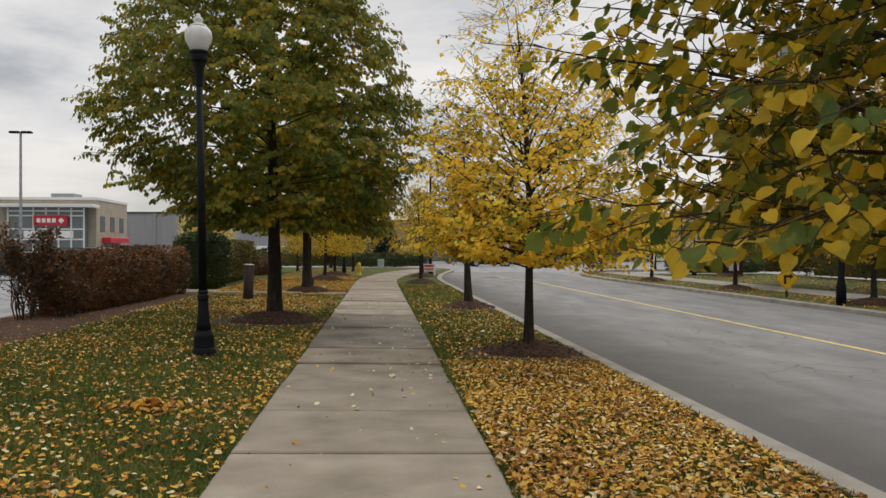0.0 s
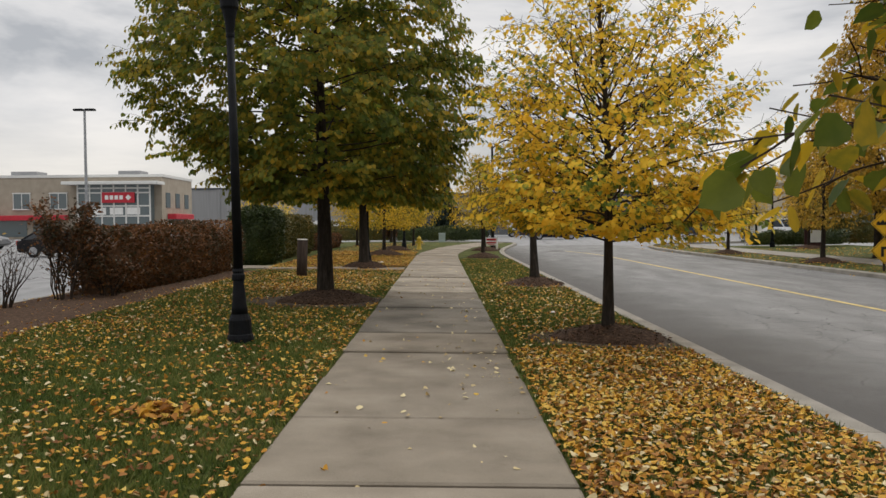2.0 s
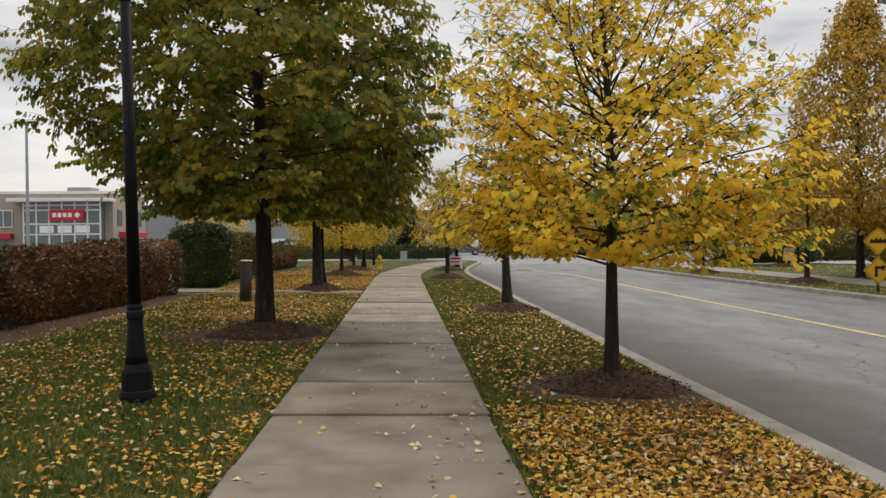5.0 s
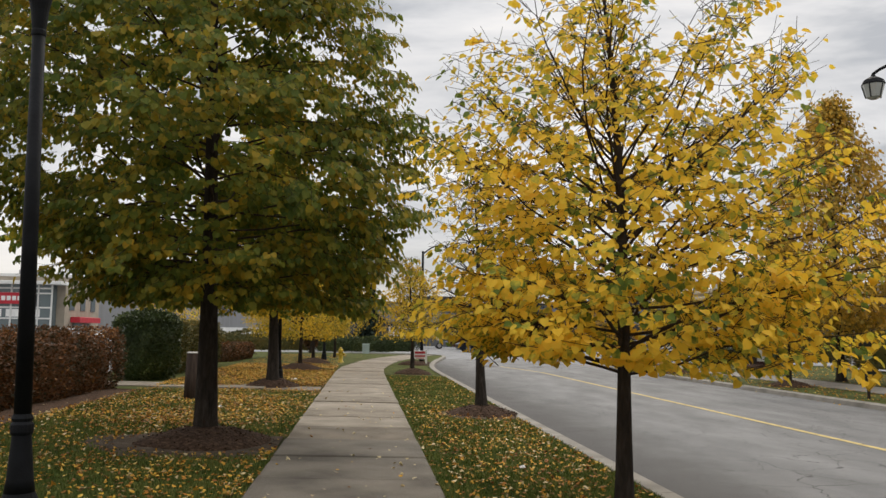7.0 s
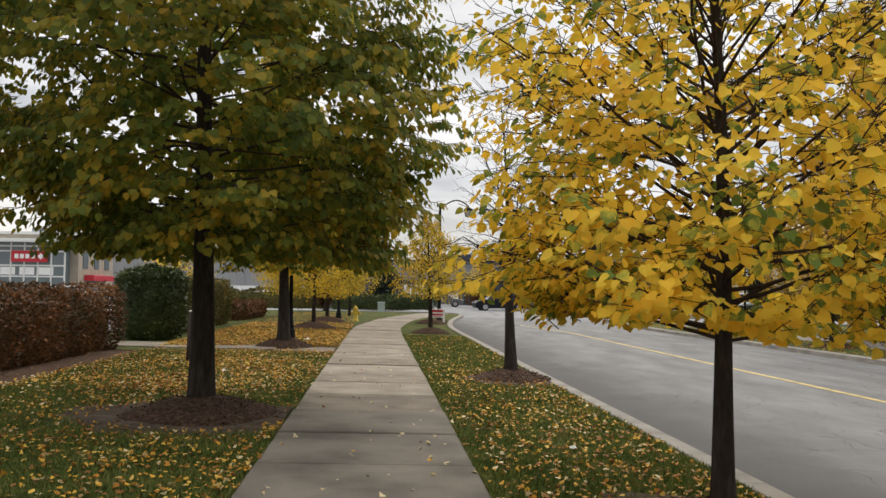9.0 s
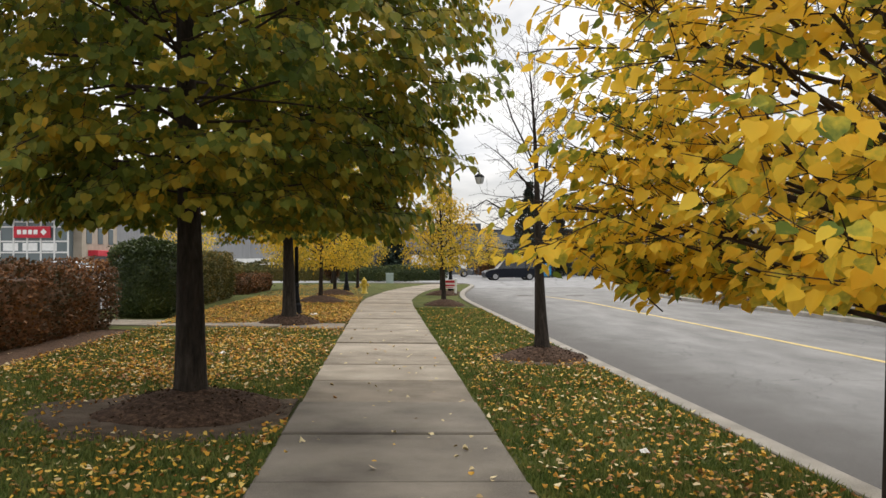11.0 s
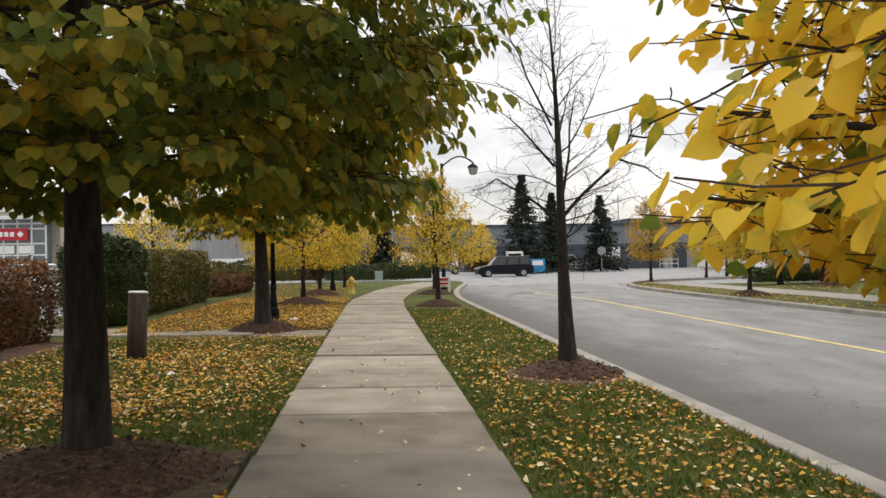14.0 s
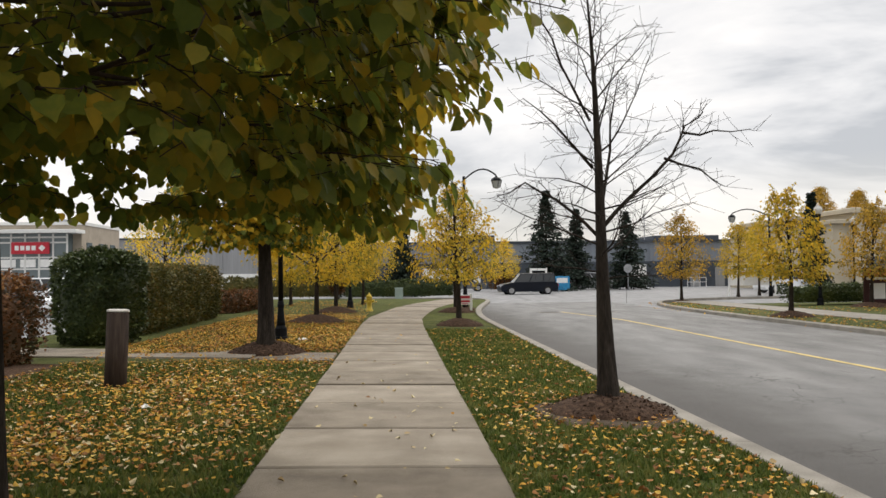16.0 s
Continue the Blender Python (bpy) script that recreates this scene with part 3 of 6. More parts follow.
    for i in range(shell):
        zz = low + (height * 0.97 - low) * r.random() ** 1.25
        az = r.uniform(0, 2 * math.pi)
        lump = noise.noise(Vector((math.cos(az) * 1.5 + seed, math.sin(az) * 1.5, zz * 0.9)))
        rim = lerp_table(profile, zz) * (0.95 + 0.26 * lump) * (skew(az, zz) if skew else 1.0)
        o = Vector((math.cos(az), math.sin(az), 0))
        run = min(0.5, rim * 0.6)
        p = at(zz) + o * (rim * (deep + (1 - deep) * math.sqrt(r.random())) - run * 0.8) + up * (0.1 - arch * 0.15)
        p2 = shoot(wood, p, o + stray(0.35) + up * (0.15 + arch * 0.2), run, 0.0045, 3, 0.10, arch * 1.6, 3)
        leafy(p2, gaps[2])
        for w in range(4):
            q, t2 = between(p2, 0.15 + 0.8 * (w + r.random()) / 4)
            leafy(shoot(wood, q, t2 * 0.7 + side_of(t2, 1 if w % 2 else -1) * 0.75 + up * r.gauss(0, 0.3), r.uniform(*twig_len), 0.003, 2, 0.10, arch, 3), gaps[2])
    if shell:
        part("twiggery", wood, M["twig"], root)["kind"] = "stuff"
    if leaf is not None:
        P, A, O = np.array(spots), np.array(dirs), np.array(refs)
        if trim:
            keep = ~trim(P[:, 0], P[:, 1], P[:, 2])
            P, A, O = P[keep], A[keep], O[keep]
        s = rng.uniform(0.7, 1.18, len(P)) * np.interp(P[:, 2], [1.2, height], [size[0], size[1]])
        leaves("crown", P, A, s, leaf, root, rng, False, 0.12, O)["kind"] = "stuff"
    return root


def hedge(name, outline, height, leaf, count, size, seed, label, rounding=0.25, category="hedge", core=None):
    """A clipped hedge along a line of x, y, half-width: a dark twiggy core under a thick skin of leaves."""
    r = random.Random(seed)
    rng = np.random.default_rng(seed)
    root = thing(name, pose(outline[0][0], outline[0][1], 0.05), label, category)
    ox, oy = outline[0][0], outline[0][1]
    spots, dirs = [], []
    segs = []
    for (xa, ya, wa), (xb, yb, wb) in zip(outline, outline[1:]):
        segs.append(((xa - ox, ya - oy, wa), (xb - ox, yb - oy, wb), math.hypot(xb - xa, yb - ya)))
    total = sum(s[2] for s in segs)

    def place(s, ang, depth):
        for a, b, l in segs:
            if s <= l:
                break
            s -= l
        f = min(1, max(0, s / l))
        w = a[2] + (b[2] - a[2]) * f
        cx, cy = a[0] + (b[0] - a[0]) * f, a[1] + (b[1] - a[1]) * f
        nx, ny = (b[1] - a[1]) / l, -(b[0] - a[0]) / l
        return cx, cy, nx, ny, w

    for i in range(count):
        s = r.uniform(0, total)
        end = min(s, total - s)
        cx, cy, nx, ny, w = place(s, 0, 0)
        squeeze = math.sqrt(max(0.03, 1 - max(0, 1 - end / (rounding * 2.4)) ** 2))
        lump = noise.noise(Vector((cx * 0.9 + seed, cy * 0.9, 3.1)))
        u = r.random() * (2 * height + 2 * w)
        if u < height:
            side, zz = -1.0, u
        elif u < height + 2 * w:
            side, zz = (u - height) / w - 1, height
        else:
            side, zz = 1.0, u - height - 2 * w
        top = smoothstep(height - rounding * 1.6, height, zz)
        sx = side * w * (1 - 0.22 * top * (abs(side) > 0.99)) * (1 + 0.36 * lump) * squeeze * (0.8 + 0.2 * smoothstep(0, 0.4, zz))
        zz2 = zz * (0.92 + 0.30 * lump) * (0.75 + 0.25 * squeeze) - (rounding * 0.45 * abs(side) ** 3 if zz >= height else 0)
        inn = abs(r.gauss(0, 0.07))
        if i % 7 == 0:
            s = r.choice((0.0, total)) 
            cx, cy, nx, ny, w = place(min(s, total - 1e-4), 0, 0)
            side, f2 = r.uniform(-1, 1), math.sqrt(r.random())
            push = (0.16 + 0.12 * (1 - side * side)) * (1 if s else -1)
            sx, zz2 = side * w * 0.92, height * f2 * (0.97 - 0.12 * abs(side) ** 3)
            spots.append((cx + nx * sx - ny * push + r.gauss(0, .05), cy + ny * sx + nx * push + r.gauss(0, .05), max(0.04, zz2)))
            dirs.append((r.gauss(0, .6) - ny * push * 3, r.gauss(0, .6) + nx * push * 3, 0.2 + r.gauss(0, .5)))
            continue
        spots.append((cx + nx * sx * (1 - inn) + r.gauss(0, .03), cy + ny * sx * (1 - inn) + r.gauss(0, .03), max(0.04, zz2 - inn * 0.6 + r.gauss(0, .02))))
        dirs.append((nx * side * 0.8 + r.gauss(0, .6), ny * side * 0.8 + r.gauss(0, .6), 0.25 + r.gauss(0, .6)))
    core_shape = Shape()
    prev = None
    for i in range(13):
        s = total * (0.015 + 0.97 * i / 12)
        cx, cy, nx, ny, w = place(min(s, total - 1e-4), 0, 0)
        k = 0.5 if i in (0, 12) else 0.76
        ring = [(-k * w * .85, 0.0), (-k * w, height * 0.5), (-k * w * 0.85, height * 0.80 * (0.8 if i in (0, 12) else 1)), (k * w * 0.85, height * 0.80 * (0.8 if i in (0, 12) else 1)), (k * w, height * 0.5), (k * w * .85, 0.0)]
        n0 = len(core_shape.v)
        core_shape.v += [(cx + nx * a, cy + ny * a, b) for a, b in ring]
        if prev is not None:
            core_shape.f += [(prev + j, prev + (j + 1) % 6, n0 + (j + 1) % 6, n0 + j) for j in range(6)]
        prev = n0
    core_shape.f += [tuple(range(6)), tuple(prev + j for j in reversed(range(6)))]
    part("branchwork", core_shape, leaf, root)
    ob = leaves("foliage", np.array(spots), np.array(dirs), rng.uniform(0.7, 1.25, count) * size, leaf, root, rng, True)
    ob["kind"] = "stuff"
    return root


# ---- ground, road, kerbs, lawns ----
ROAD_Z = -0.17
single("ground", Shape().box(-900, 900, -300, 2200, -1.2, ROAD_Z - 0.012), M["lot"], "worn light grey asphalt ground of lots and streets", "ground", kind="structure")

KERB_NEAR = [(3.1, -14), (3.1, 20), (3.1, 36), (3.15, 41), (3.4, 45), (3.95, 50), (4.9, 56), (5.5, 60), (5.6, 63), (5.0, 65), (3.4, 66.5), (0, 67.2), (-14, 68)]
KERB_FAR = [(11.75, -14), (11.75, 20), (11.7, 36), (11.75, 43), (12.2, 49), (13.0, 53), (14.4, 56), (17, 58.4), (22, 60), (60, 62)]


def smooth_line(pts, step):
    """Points at even steps along a line through pts, with rounded corners."""
    pts = [Vector((*p, 0)) for p in pts]
    for _ in range(3):
        fine = [pts[0]]
        for a, b in zip(pts, pts[1:]):
            fine += [a.lerp(b, 0.25), a.lerp(b, 0.75)]
        pts = fine + [pts[-1]]
    out, rest = [pts[0]], step
    for a, b in zip(pts, pts[1:]):
        l = (b - a).length
        while l > 0 and rest <= l:
            out.append(a.lerp(b, rest / l))
            a, l, rest = a.lerp(b, rest / l), l - rest, step
        rest -= l
    return out


def sweep(line, ring):
    """A profile of (outward offset, height) swept along a line of points."""
    s = Shape()
    k = len(ring)
    for i, p in enumerate(line):
        d = (line[min(i + 1, len(line) - 1)] - line[max(i - 1, 0)]).normalized()
        nx, ny = d.y, -d.x
        s.v += [(p.x + nx * a, p.y + ny * a, b) for a, b in ring]
    for i in range(len(line) - 1):
        s.f += [(i * k + j, i * k + (j + 1) % k, (i + 1) * k + (j + 1) % k, (i + 1) * k + j) for j in range(k)]
    s.f += [tuple(reversed(range(k))), tuple((len(line) - 1) * k + j for j in range(k))]
    return s


near_line = smooth_line(KERB_NEAR, 0.5)
far_line = smooth_line(KERB_FAR, 0.5)


def kerb_run(name, line, flip, label):
    """A kerb cast in lengths of three metres, along the road edge."""
    root = thing(name, pose(0, 0, 0), label, "kerb", kind="structure")
    ring = [(-0.23, -0.4), (-0.23, -0.050), (-0.22, -0.040), (-0.025, -0.046), (0.008, -0.064), (0.03, -0.21), (0.03, -0.4)]
    if flip:
        ring = [(-a, b) for a, b in reversed(ring)]
    n = 6
    for i in range(0, len(line) - 1, n):
        seg = [p.copy() for p in line[i:i + n + 1]]
        if len(seg) < 2:
            continue
        seg[-1] = seg[-1].lerp(seg[-2], 0.016)
        part("kerbstone", sweep(seg, ring), M["kerb"], root)
    return root


kerb_run("kerb_near", near_line, False, "weathered concrete kerb with gutter along the verge")
kerb_run("kerb_far", far_line, True, "weathered concrete kerb with gutter along the far verge")


def crown_z(x, y):
    c = ROAD_Z + 0.06 * (1 - min(1.0, abs(x - 7.42) / 4.4) ** 2) * (1 - smoothstep(44, 56, y))
    return c


near_rows = sorted((q.y, q.x) for q in near_line if q.y < 62)
near_x = lambda yy: lerp_table(near_rows, yy)
road = Shape()
XS = [3.06 + (11.8 - 3.06) * i / 16 for i in range(17)]
YS = [-14 + i * 2 for i in range(37)]
for yy in YS:
    for xx in XS:
        road.v.append((xx, yy, crown_z(xx, yy)))
for j in range(len(YS) - 1):
    for i in range(16):
        a = j * 17 + i
        road.f.append((a, a + 1, a + 18, a + 17))
n0 = len(road.v)
single("road", road, M["asphalt"], "grey two-lane asphalt road with fine cracks", "road", kind="structure", smooth=True)

line = Shape()
ys = [-14 + i * 1.0 for i in range(60)]
for yy in ys:
    xc = 7.42 - 0.9 * smoothstep(38, 47, yy)
    for q in (-0.06, 0.06):
        line.v.append((xc + q, yy, crown_z(xc, yy) + 0.005))
line.f = [(2 * i, 2 * i + 1, 2 * i + 3, 2 * i + 2) for i in range(len(ys) - 1)]
single("centre_line", line, M["yellow"], "worn yellow centre line painted on the road", "road marking", kind="structure")


def lawn(name, left, right, y0, y1, label, step=0.5, cols=10, base=-0.6, top=None):
    """A lawn between two edge functions of y, gently uneven."""
    s = Shape()
    n = int((y1 - y0) / step)
    for j in range(n + 1):
        yy = y0 + (y1 - y0) * j / n
        a, b = left(yy), right(yy)
        for i in range(cols + 1):
            xx = a + (b - a) * i / cols
            bump = 0.012 * noise.noise(Vector((xx * 0.9, yy * 0.9, 1.7))) if 0 < i < cols else 0
            s.v.append((xx, yy, (top(xx, yy) if top else gz(xx, yy)) + bump - 0.012))
    k = cols + 1
    for j in range(n):
        for i in range(cols):
            q = j * k + i
            s.f.append((q, q + 1, q + k + 1, q + k))
    edge = [j * k + cols for j in range(n + 1)]
    edge2 = [j * k for j in range(n + 1)]
    for run, flip in ((edge, False), (edge2, True), ([i for i in range(k)], False), ([n * k + i for i in range(k)], True)):
        m0 = len(s.v)
        s.v += [(s.v[i][0], s.v[i][1], base) for i in run]
        for q in range(len(run) - 1):
            f = (run[q], run[q + 1], m0 + q + 1, m0 + q)
            s.f.append(f if not flip else tuple(reversed(f)))
    return single(name, s, M["soil"], label, "lawn", kind="structure", smooth=True)


def edge_of(line):
    rows = sorted((p.y, p.x) for p in line if p.y < 64)
    return lambda yy: lerp_table(rows, yy)


near_edge, far_edge = edge_of(near_line), edge_of([p for p in far_line if p.x < 17.5])
WALK = [(0, -0.095), (36, -0.095), (40, 0.0), (44, 0.35), (49, 0.9), (54, 1.75), (58, 2.6), (61, 3.4), (64, 4.1), (80, 4.2)]
walk_x = lambda yy: lerp_table(WALK, yy)
HALF = 0.905
lawn("lawn_verge", lambda y: walk_x(y) + HALF - 0.02, lambda y: max(near_edge(y) - 0.225, walk_x(y) + HALF + 0.02), -14, 62.5, "grass verge between sidewalk and kerb, strewn with leaves")
lawn("lawn_left", lambda y: -5.15 + 0.35 * math.sin(y * 0.35) * 0.4, lambda y: walk_x(y) - HALF + 0.02, -14, 64, "mown lawn beside the sidewalk, strewn with leaves", cols=14)
lawn("mulch_bed", lambda y: -7.55, lambda y: -5.17 + 0.35 * math.sin(y * 0.35) * 0.4, -14, 25.6, "dark bark mulch bed under the hedge", cols=12, top=lambda x, y: 0.06 + 0.05 * math.sin((x + 7.55) / 2.4 * math.pi)).data.materials[0] = M["mulch"]
lawn("lawn_behind_path", lambda y: -8.6, lambda y: -5.17 + 0.35 * math.sin(y * 0.35) * 0.4, 25.7, 64, "lawn around the clipped hedges beside the parking lot", cols=8, step=1.0)
lawn("lawn_far_verge", lambda y: far_edge(y) + 0.22, lambda y: 14.3 + 0.0 * y, -14, 53, "grass verge across the road with scattered leaves", top=lambda x, y: -0.07, cols=6, step=1.0)
lawn("lawn_far", lambda y: 16.1, lambda y: 24.0, -14, 50, "lawn behind the far sidewalk", top=lambda x, y: -0.06, cols=6, step=1.0)
single("pavement_far", Shape().box(14.32, 16.08, -14, 54, -0.6, -0.06, 0.01), M["kerb"], "pale concrete sidewalk across the road", "sidewalk", kind="structure")
single("kerb_lot", Shape().box(-7.72, -7.56, -14, 25.4, -0.6, 0.04, 0.02), M["kerb"], "low concrete kerb of the parking lot", "kerb", kind="structure")

# sidewalk: slabs along the walk
pavement = thing("pavement", pose(0, 0, 0), "broom-finished concrete sidewalk in worn slabs", "sidewalk", kind="structure")
part("bed", Shape().box(-0.97, 0.78, -14, 38, -0.5, -0.10), M["gutter"], pavement)
rs = random.Random(4)
rj = random.Random(41)
y0 = 5.76 - 1.552 * 12
for i in range(53):
    ya, yb = y0 + 1.552 * i + rj.uniform(0.012, 0.032), y0 + 1.552 * (i + 1) - 0.016
    if ya > 63:
        break
    s = Shape()
    dz, tilt = rs.uniform(-0.009, 0.009), rs.uniform(-0.006, 0.006)
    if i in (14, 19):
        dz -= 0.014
    for inset, drop in ((0.0, -0.3), (0.0, -0.012), (0.018, 0.0)):
        for yy, sx in ((ya + inset, -1), (ya + inset, 1), (yb - inset, 1), (yb - inset, -1)):
            sl = (walk_x(yb) - walk_x(ya)) / (yb - ya)
            xx = walk_x(yy) + sx * (HALF - inset) / math.cos(math.atan(sl))
            s.v.append((xx, yy - sl * sx * 0.5, gz(xx) + dz + tilt * (1 if yy > (ya + yb) / 2 else -1) + drop + 0.004))
    s.f = [(3, 2, 1, 0), (8, 9, 10, 11)] + [(k + q, k + (q + 1) % 4, k + 4 + (q + 1) % 4, k + 4 + q) for k in (0, 4) for q in range(4)]
    # slabs 16 to 18: stains plus painted shade of the tree
    part("slab", s, M["stained_shaded" if i in (16, 17, 18) else "concrete"], pavement)

# side path towards the lot
side = thing("pavement_side", pose(0, 0, 0), "narrow concrete side path to the parking lot", "sidewalk", kind="structure")
for i in range(5):
    a, b = i / 5, (i + 1) / 5 - 0.004
    xa, xb = -1.03 - 6.9 * a, -1.03 - 6.9 * b
    sh = lambda x: -0.33 * (x + 1.03)
    s = Shape().prism([(xa, 25.72 + sh(xa) * 0.75), (xa, 27.05 + sh(xa) * 0.9), (xb, 27.05 + sh(xb) * 0.9), (xb, 25.72 + sh(xb) * 0.75)], -0.4, 0.075 if i else 0.045)
    part("slab", s, M["concrete"], side)

# ---- trees ----
L1_PROFILE = [(1.4, 1.7), (2.1, 2.35), (2.8, 2.85), (3.8, 3.2), (5.0, 2.85), (6.2, 2.3), (7.5, 1.3), (8.6, 0.25)]
linden("linden_tree", -1.97, 16.1, 0.06, 8.6, 0.155, 1.98, L1_PROFILE, 11, LEAF["green"], (0.086, 0.078), "large linden tree with dense dark green turning foliage", limbs=110, rise=(2, 58), attach=0.93, gaps=(0.18, 0.15, 0.046), hang=0.95, outward=0.9, arch=-0.32, sub_len=0.36, inner=0.3, thick=0.6, spread=0.5, shell=1350, deep=0.68, low=1.65, floor=2.2, sag=0.23, skew=lambda az, h: 1 + 0.10 * math.cos(az - math.pi) * smoothstep(2.8, 3.6, h) + 0.17 * math.cos(az - 0.5) * (1 - smoothstep(2.3, 3.4, h)) + 0.08 * max(0, -math.sin(az)), trim=lambda X, Y, Z: Z < 1.46 + 0.08 * np.sin(X * 5) * np.cos(Y * 4))
L2_PROFILE = [(1.5, 1.5), (2.6, 1.95), (3.8, 2.05), (5.2, 1.6), (6.5, 0.9), (7.4, 0.2)]
linden("linden_tree", -2.3, 27.1, 0.10, 7.4, 0.165, 1.95, L2_PROFILE, 12, LEAF["mixed"], (0.092, 0.085), "linden tree with green and yellow foliage beside the path", limbs=62, rise=(-2, 58), attach=0.93, gaps=(0.18, 0.14, 0.05), hang=0.9, outward=0.9, arch=-0.28, inner=0.28, thick=0.6, spread=0.5, shell=560, deep=0.6, low=1.9, floor=2.15, sag=0.2, skew=lambda az, h: 1 - 0.3 * max(0, math.cos(az + 0.4)), trim=lambda X, Y, Z: Z < 1.6)
R1_PROFILE = [(0.9, 1.45), (1.4, 1.85), (2.1, 2.0), (3.0, 1.9), (4.0, 1.45), (4.7, 0.85), (5.15, 0.3)]
linden("linden_tree", 2.15, 11.65, 0.02, 5.0, 0.078, 1.12, R1_PROFILE, 21, LEAF["yellow"], (0.068, 0.060), "young linden tree with yellow leaves, nearly bare on top", limbs=96, rise=(0, 70), attach=0.80, gaps=(0.12, 0.09, 0.044), fill=((1.0, 0.9), (1.8, 0.72), (2.4, 0.52), (3.2, 0.36), (4.2, 0.28), (5.2, 0.10)), hang=0.6, outward=0.6, arch=0.08, thick=0.72, inner=0.25, spread=0.45, shell=300, deep=0.6, low=1.1, floor=1.28, sag=0.02, dip=0.12, skew=lambda az, h: 0.99, guides=[[(0, 0, 1.30), (-0.55, 0.35, 1.48), (-1.05, 0.68, 1.66), (-1.45, 0.95, 1.76)], [(0, 0, 1.55), (-0.45, 0.45, 1.78), (-0.9, 0.85, 1.98), (-1.3, 1.2, 2.12)], [(0, 0, 1.2), (-0.5, 0.3, 1.34), (-1.0, 0.6, 1.46), (-1.45, 0.85, 1.52)]], trim=lambda X, Y, Z: (X < -1.98) | (Z < 1.08 - 0.12 * X) | ((Y > 0.3) & (X < -2.07 + 0.61 * (Y - 0.35))))
linden("linden_tree", 2.2, 2.7, 0.02, 5.2, 0.08, 1.35, [(a, b * 0.9) for a, b in R1_PROFILE], 22, LEAF["mixed"], (0.066, 0.060), "young linden tree with green and yellow leaves", limbs=92, rise=(0, 70), attach=0.80, gaps=(0.12, 0.09, 0.044), fill=((1.0, 0.9), (2.4, 0.68), (5.2, 0.4)), hang=0.6, outward=0.6, arch=0.05, thick=0.62, inner=0.25, spread=0.45, shell=340, deep=0.6, low=1.4, floor=1.5, sag=0.06, trim=lambda X, Y, Z: (X < -1.70) | ((Z < 1.25) & (X < 0)) | ((X < -1.82 + 0.414 * Y) & (Y > 0.3)) | ((Z < 1.4 + 0.17 * Y) & (X < -1.76 + 0.55 * Y) & (Y > 0)), skew=lambda az, h: 0.94 - 0.30 * max(0, -math.sin(az)) - 0.12 * max(0, math.cos(az - 2.2)) ** 2)
R2_PROFILE = [(1.3, 0.85), (2.1, 1.05), (3.0, 0.95), (4.0, 0.7), (4.8, 0.25)]
linden("bare_tree", 2.27, 20.65, 0.03, 4.95, 0.115, 1.3, R2_PROFILE, 31, None, (0, 0), "bare leafless street tree with dark bark", limbs=30, rise=(10, 66), attach=0.9, gaps=(0.10, 0.075, 0.1), arch=0.05, lean=(-0.05, 0), wobble=0.10, sub_len=0.40, twig_len=(0.10, 0.32), inner=0.15, thick=0.8, taper=1.15,
       guides=[[(-0.09, 0, 1.80), (0.24, -0.1, 2.16), (0.66, -0.15, 2.63), (0.82, -0.1, 2.92), (1.10, 0.0, 3.08)], [(0.60, -0.14, 2.58), (0.98, -0.05, 2.50), (1.32, 0.05, 2.30)], [(0.80, -0.1, 2.86), (1.12, -0.2, 2.90), (1.50, -0.2, 2.86)],
               [(-0.09, 0, 1.78), (-0.45, 0.1, 2.18), (-0.85, 0.1, 2.33), (-1.15, 0.1, 2.26)], [(-0.13, 0, 2.5), (-0.55, -0.2, 2.90), (-0.92, -0.3, 3.15)], [(-0.15, 0, 3.0), (-0.44, 0.1, 3.60), (-0.66, 0.1, 4.15), (-0.72, 0.1, 4.6)], [(-0.06, 0, 2.0), (0.06, 0.15, 2.42), (0.10, 0.2, 3.0), (0.2, 0.2, 3.5)]])
SMALL = [(0.9, 0.85), (1.4, 1.3), (2.1, 1.4), (2.8, 1.15), (3.4, 0.65), (3.8, 0.15)]
for x, y, h, seed, leaf, wide in [(1.85, 36.1, 3.9, 41, "gold", 1.0), (2.4, 45.0, 4.3, 42, "gold", 1.05), (-2.35, 37.0, 5.7, 43, "gold", 1.85), (-2.3, 44.3, 6.4, 44, "gold", 1.9), (-1.6, 53, 5.8, 45, "gold", 1.4), (-5.0, 52, 5.6, 46, "gold", 1.4), (-3.5, 62, 6.4, 47, "mixed", 1.5), (-9.5, 47, 4.6, 48, "yellow", 1.2)]:
    q = h / 3.8
    tree("linden_tree", x, y, 0.06, h, 0.085, 1.15, [(a * q, b * wide) for a, b in SMALL], seed, LEAF[leaf], 0.10, 8, "small linden tree with golden autumn leaves", limbs=34, subs=7, twigs=3, rise=(2, 58), group="street trees", shell=int(290 * wide ** 2), spray=8, low=1.3)
FAR = [(1.1, 1.0), (1.8, 1.65), (2.8, 1.7), (3.6, 1.2), (4.2, 0.6), (4.5, 0.15)]
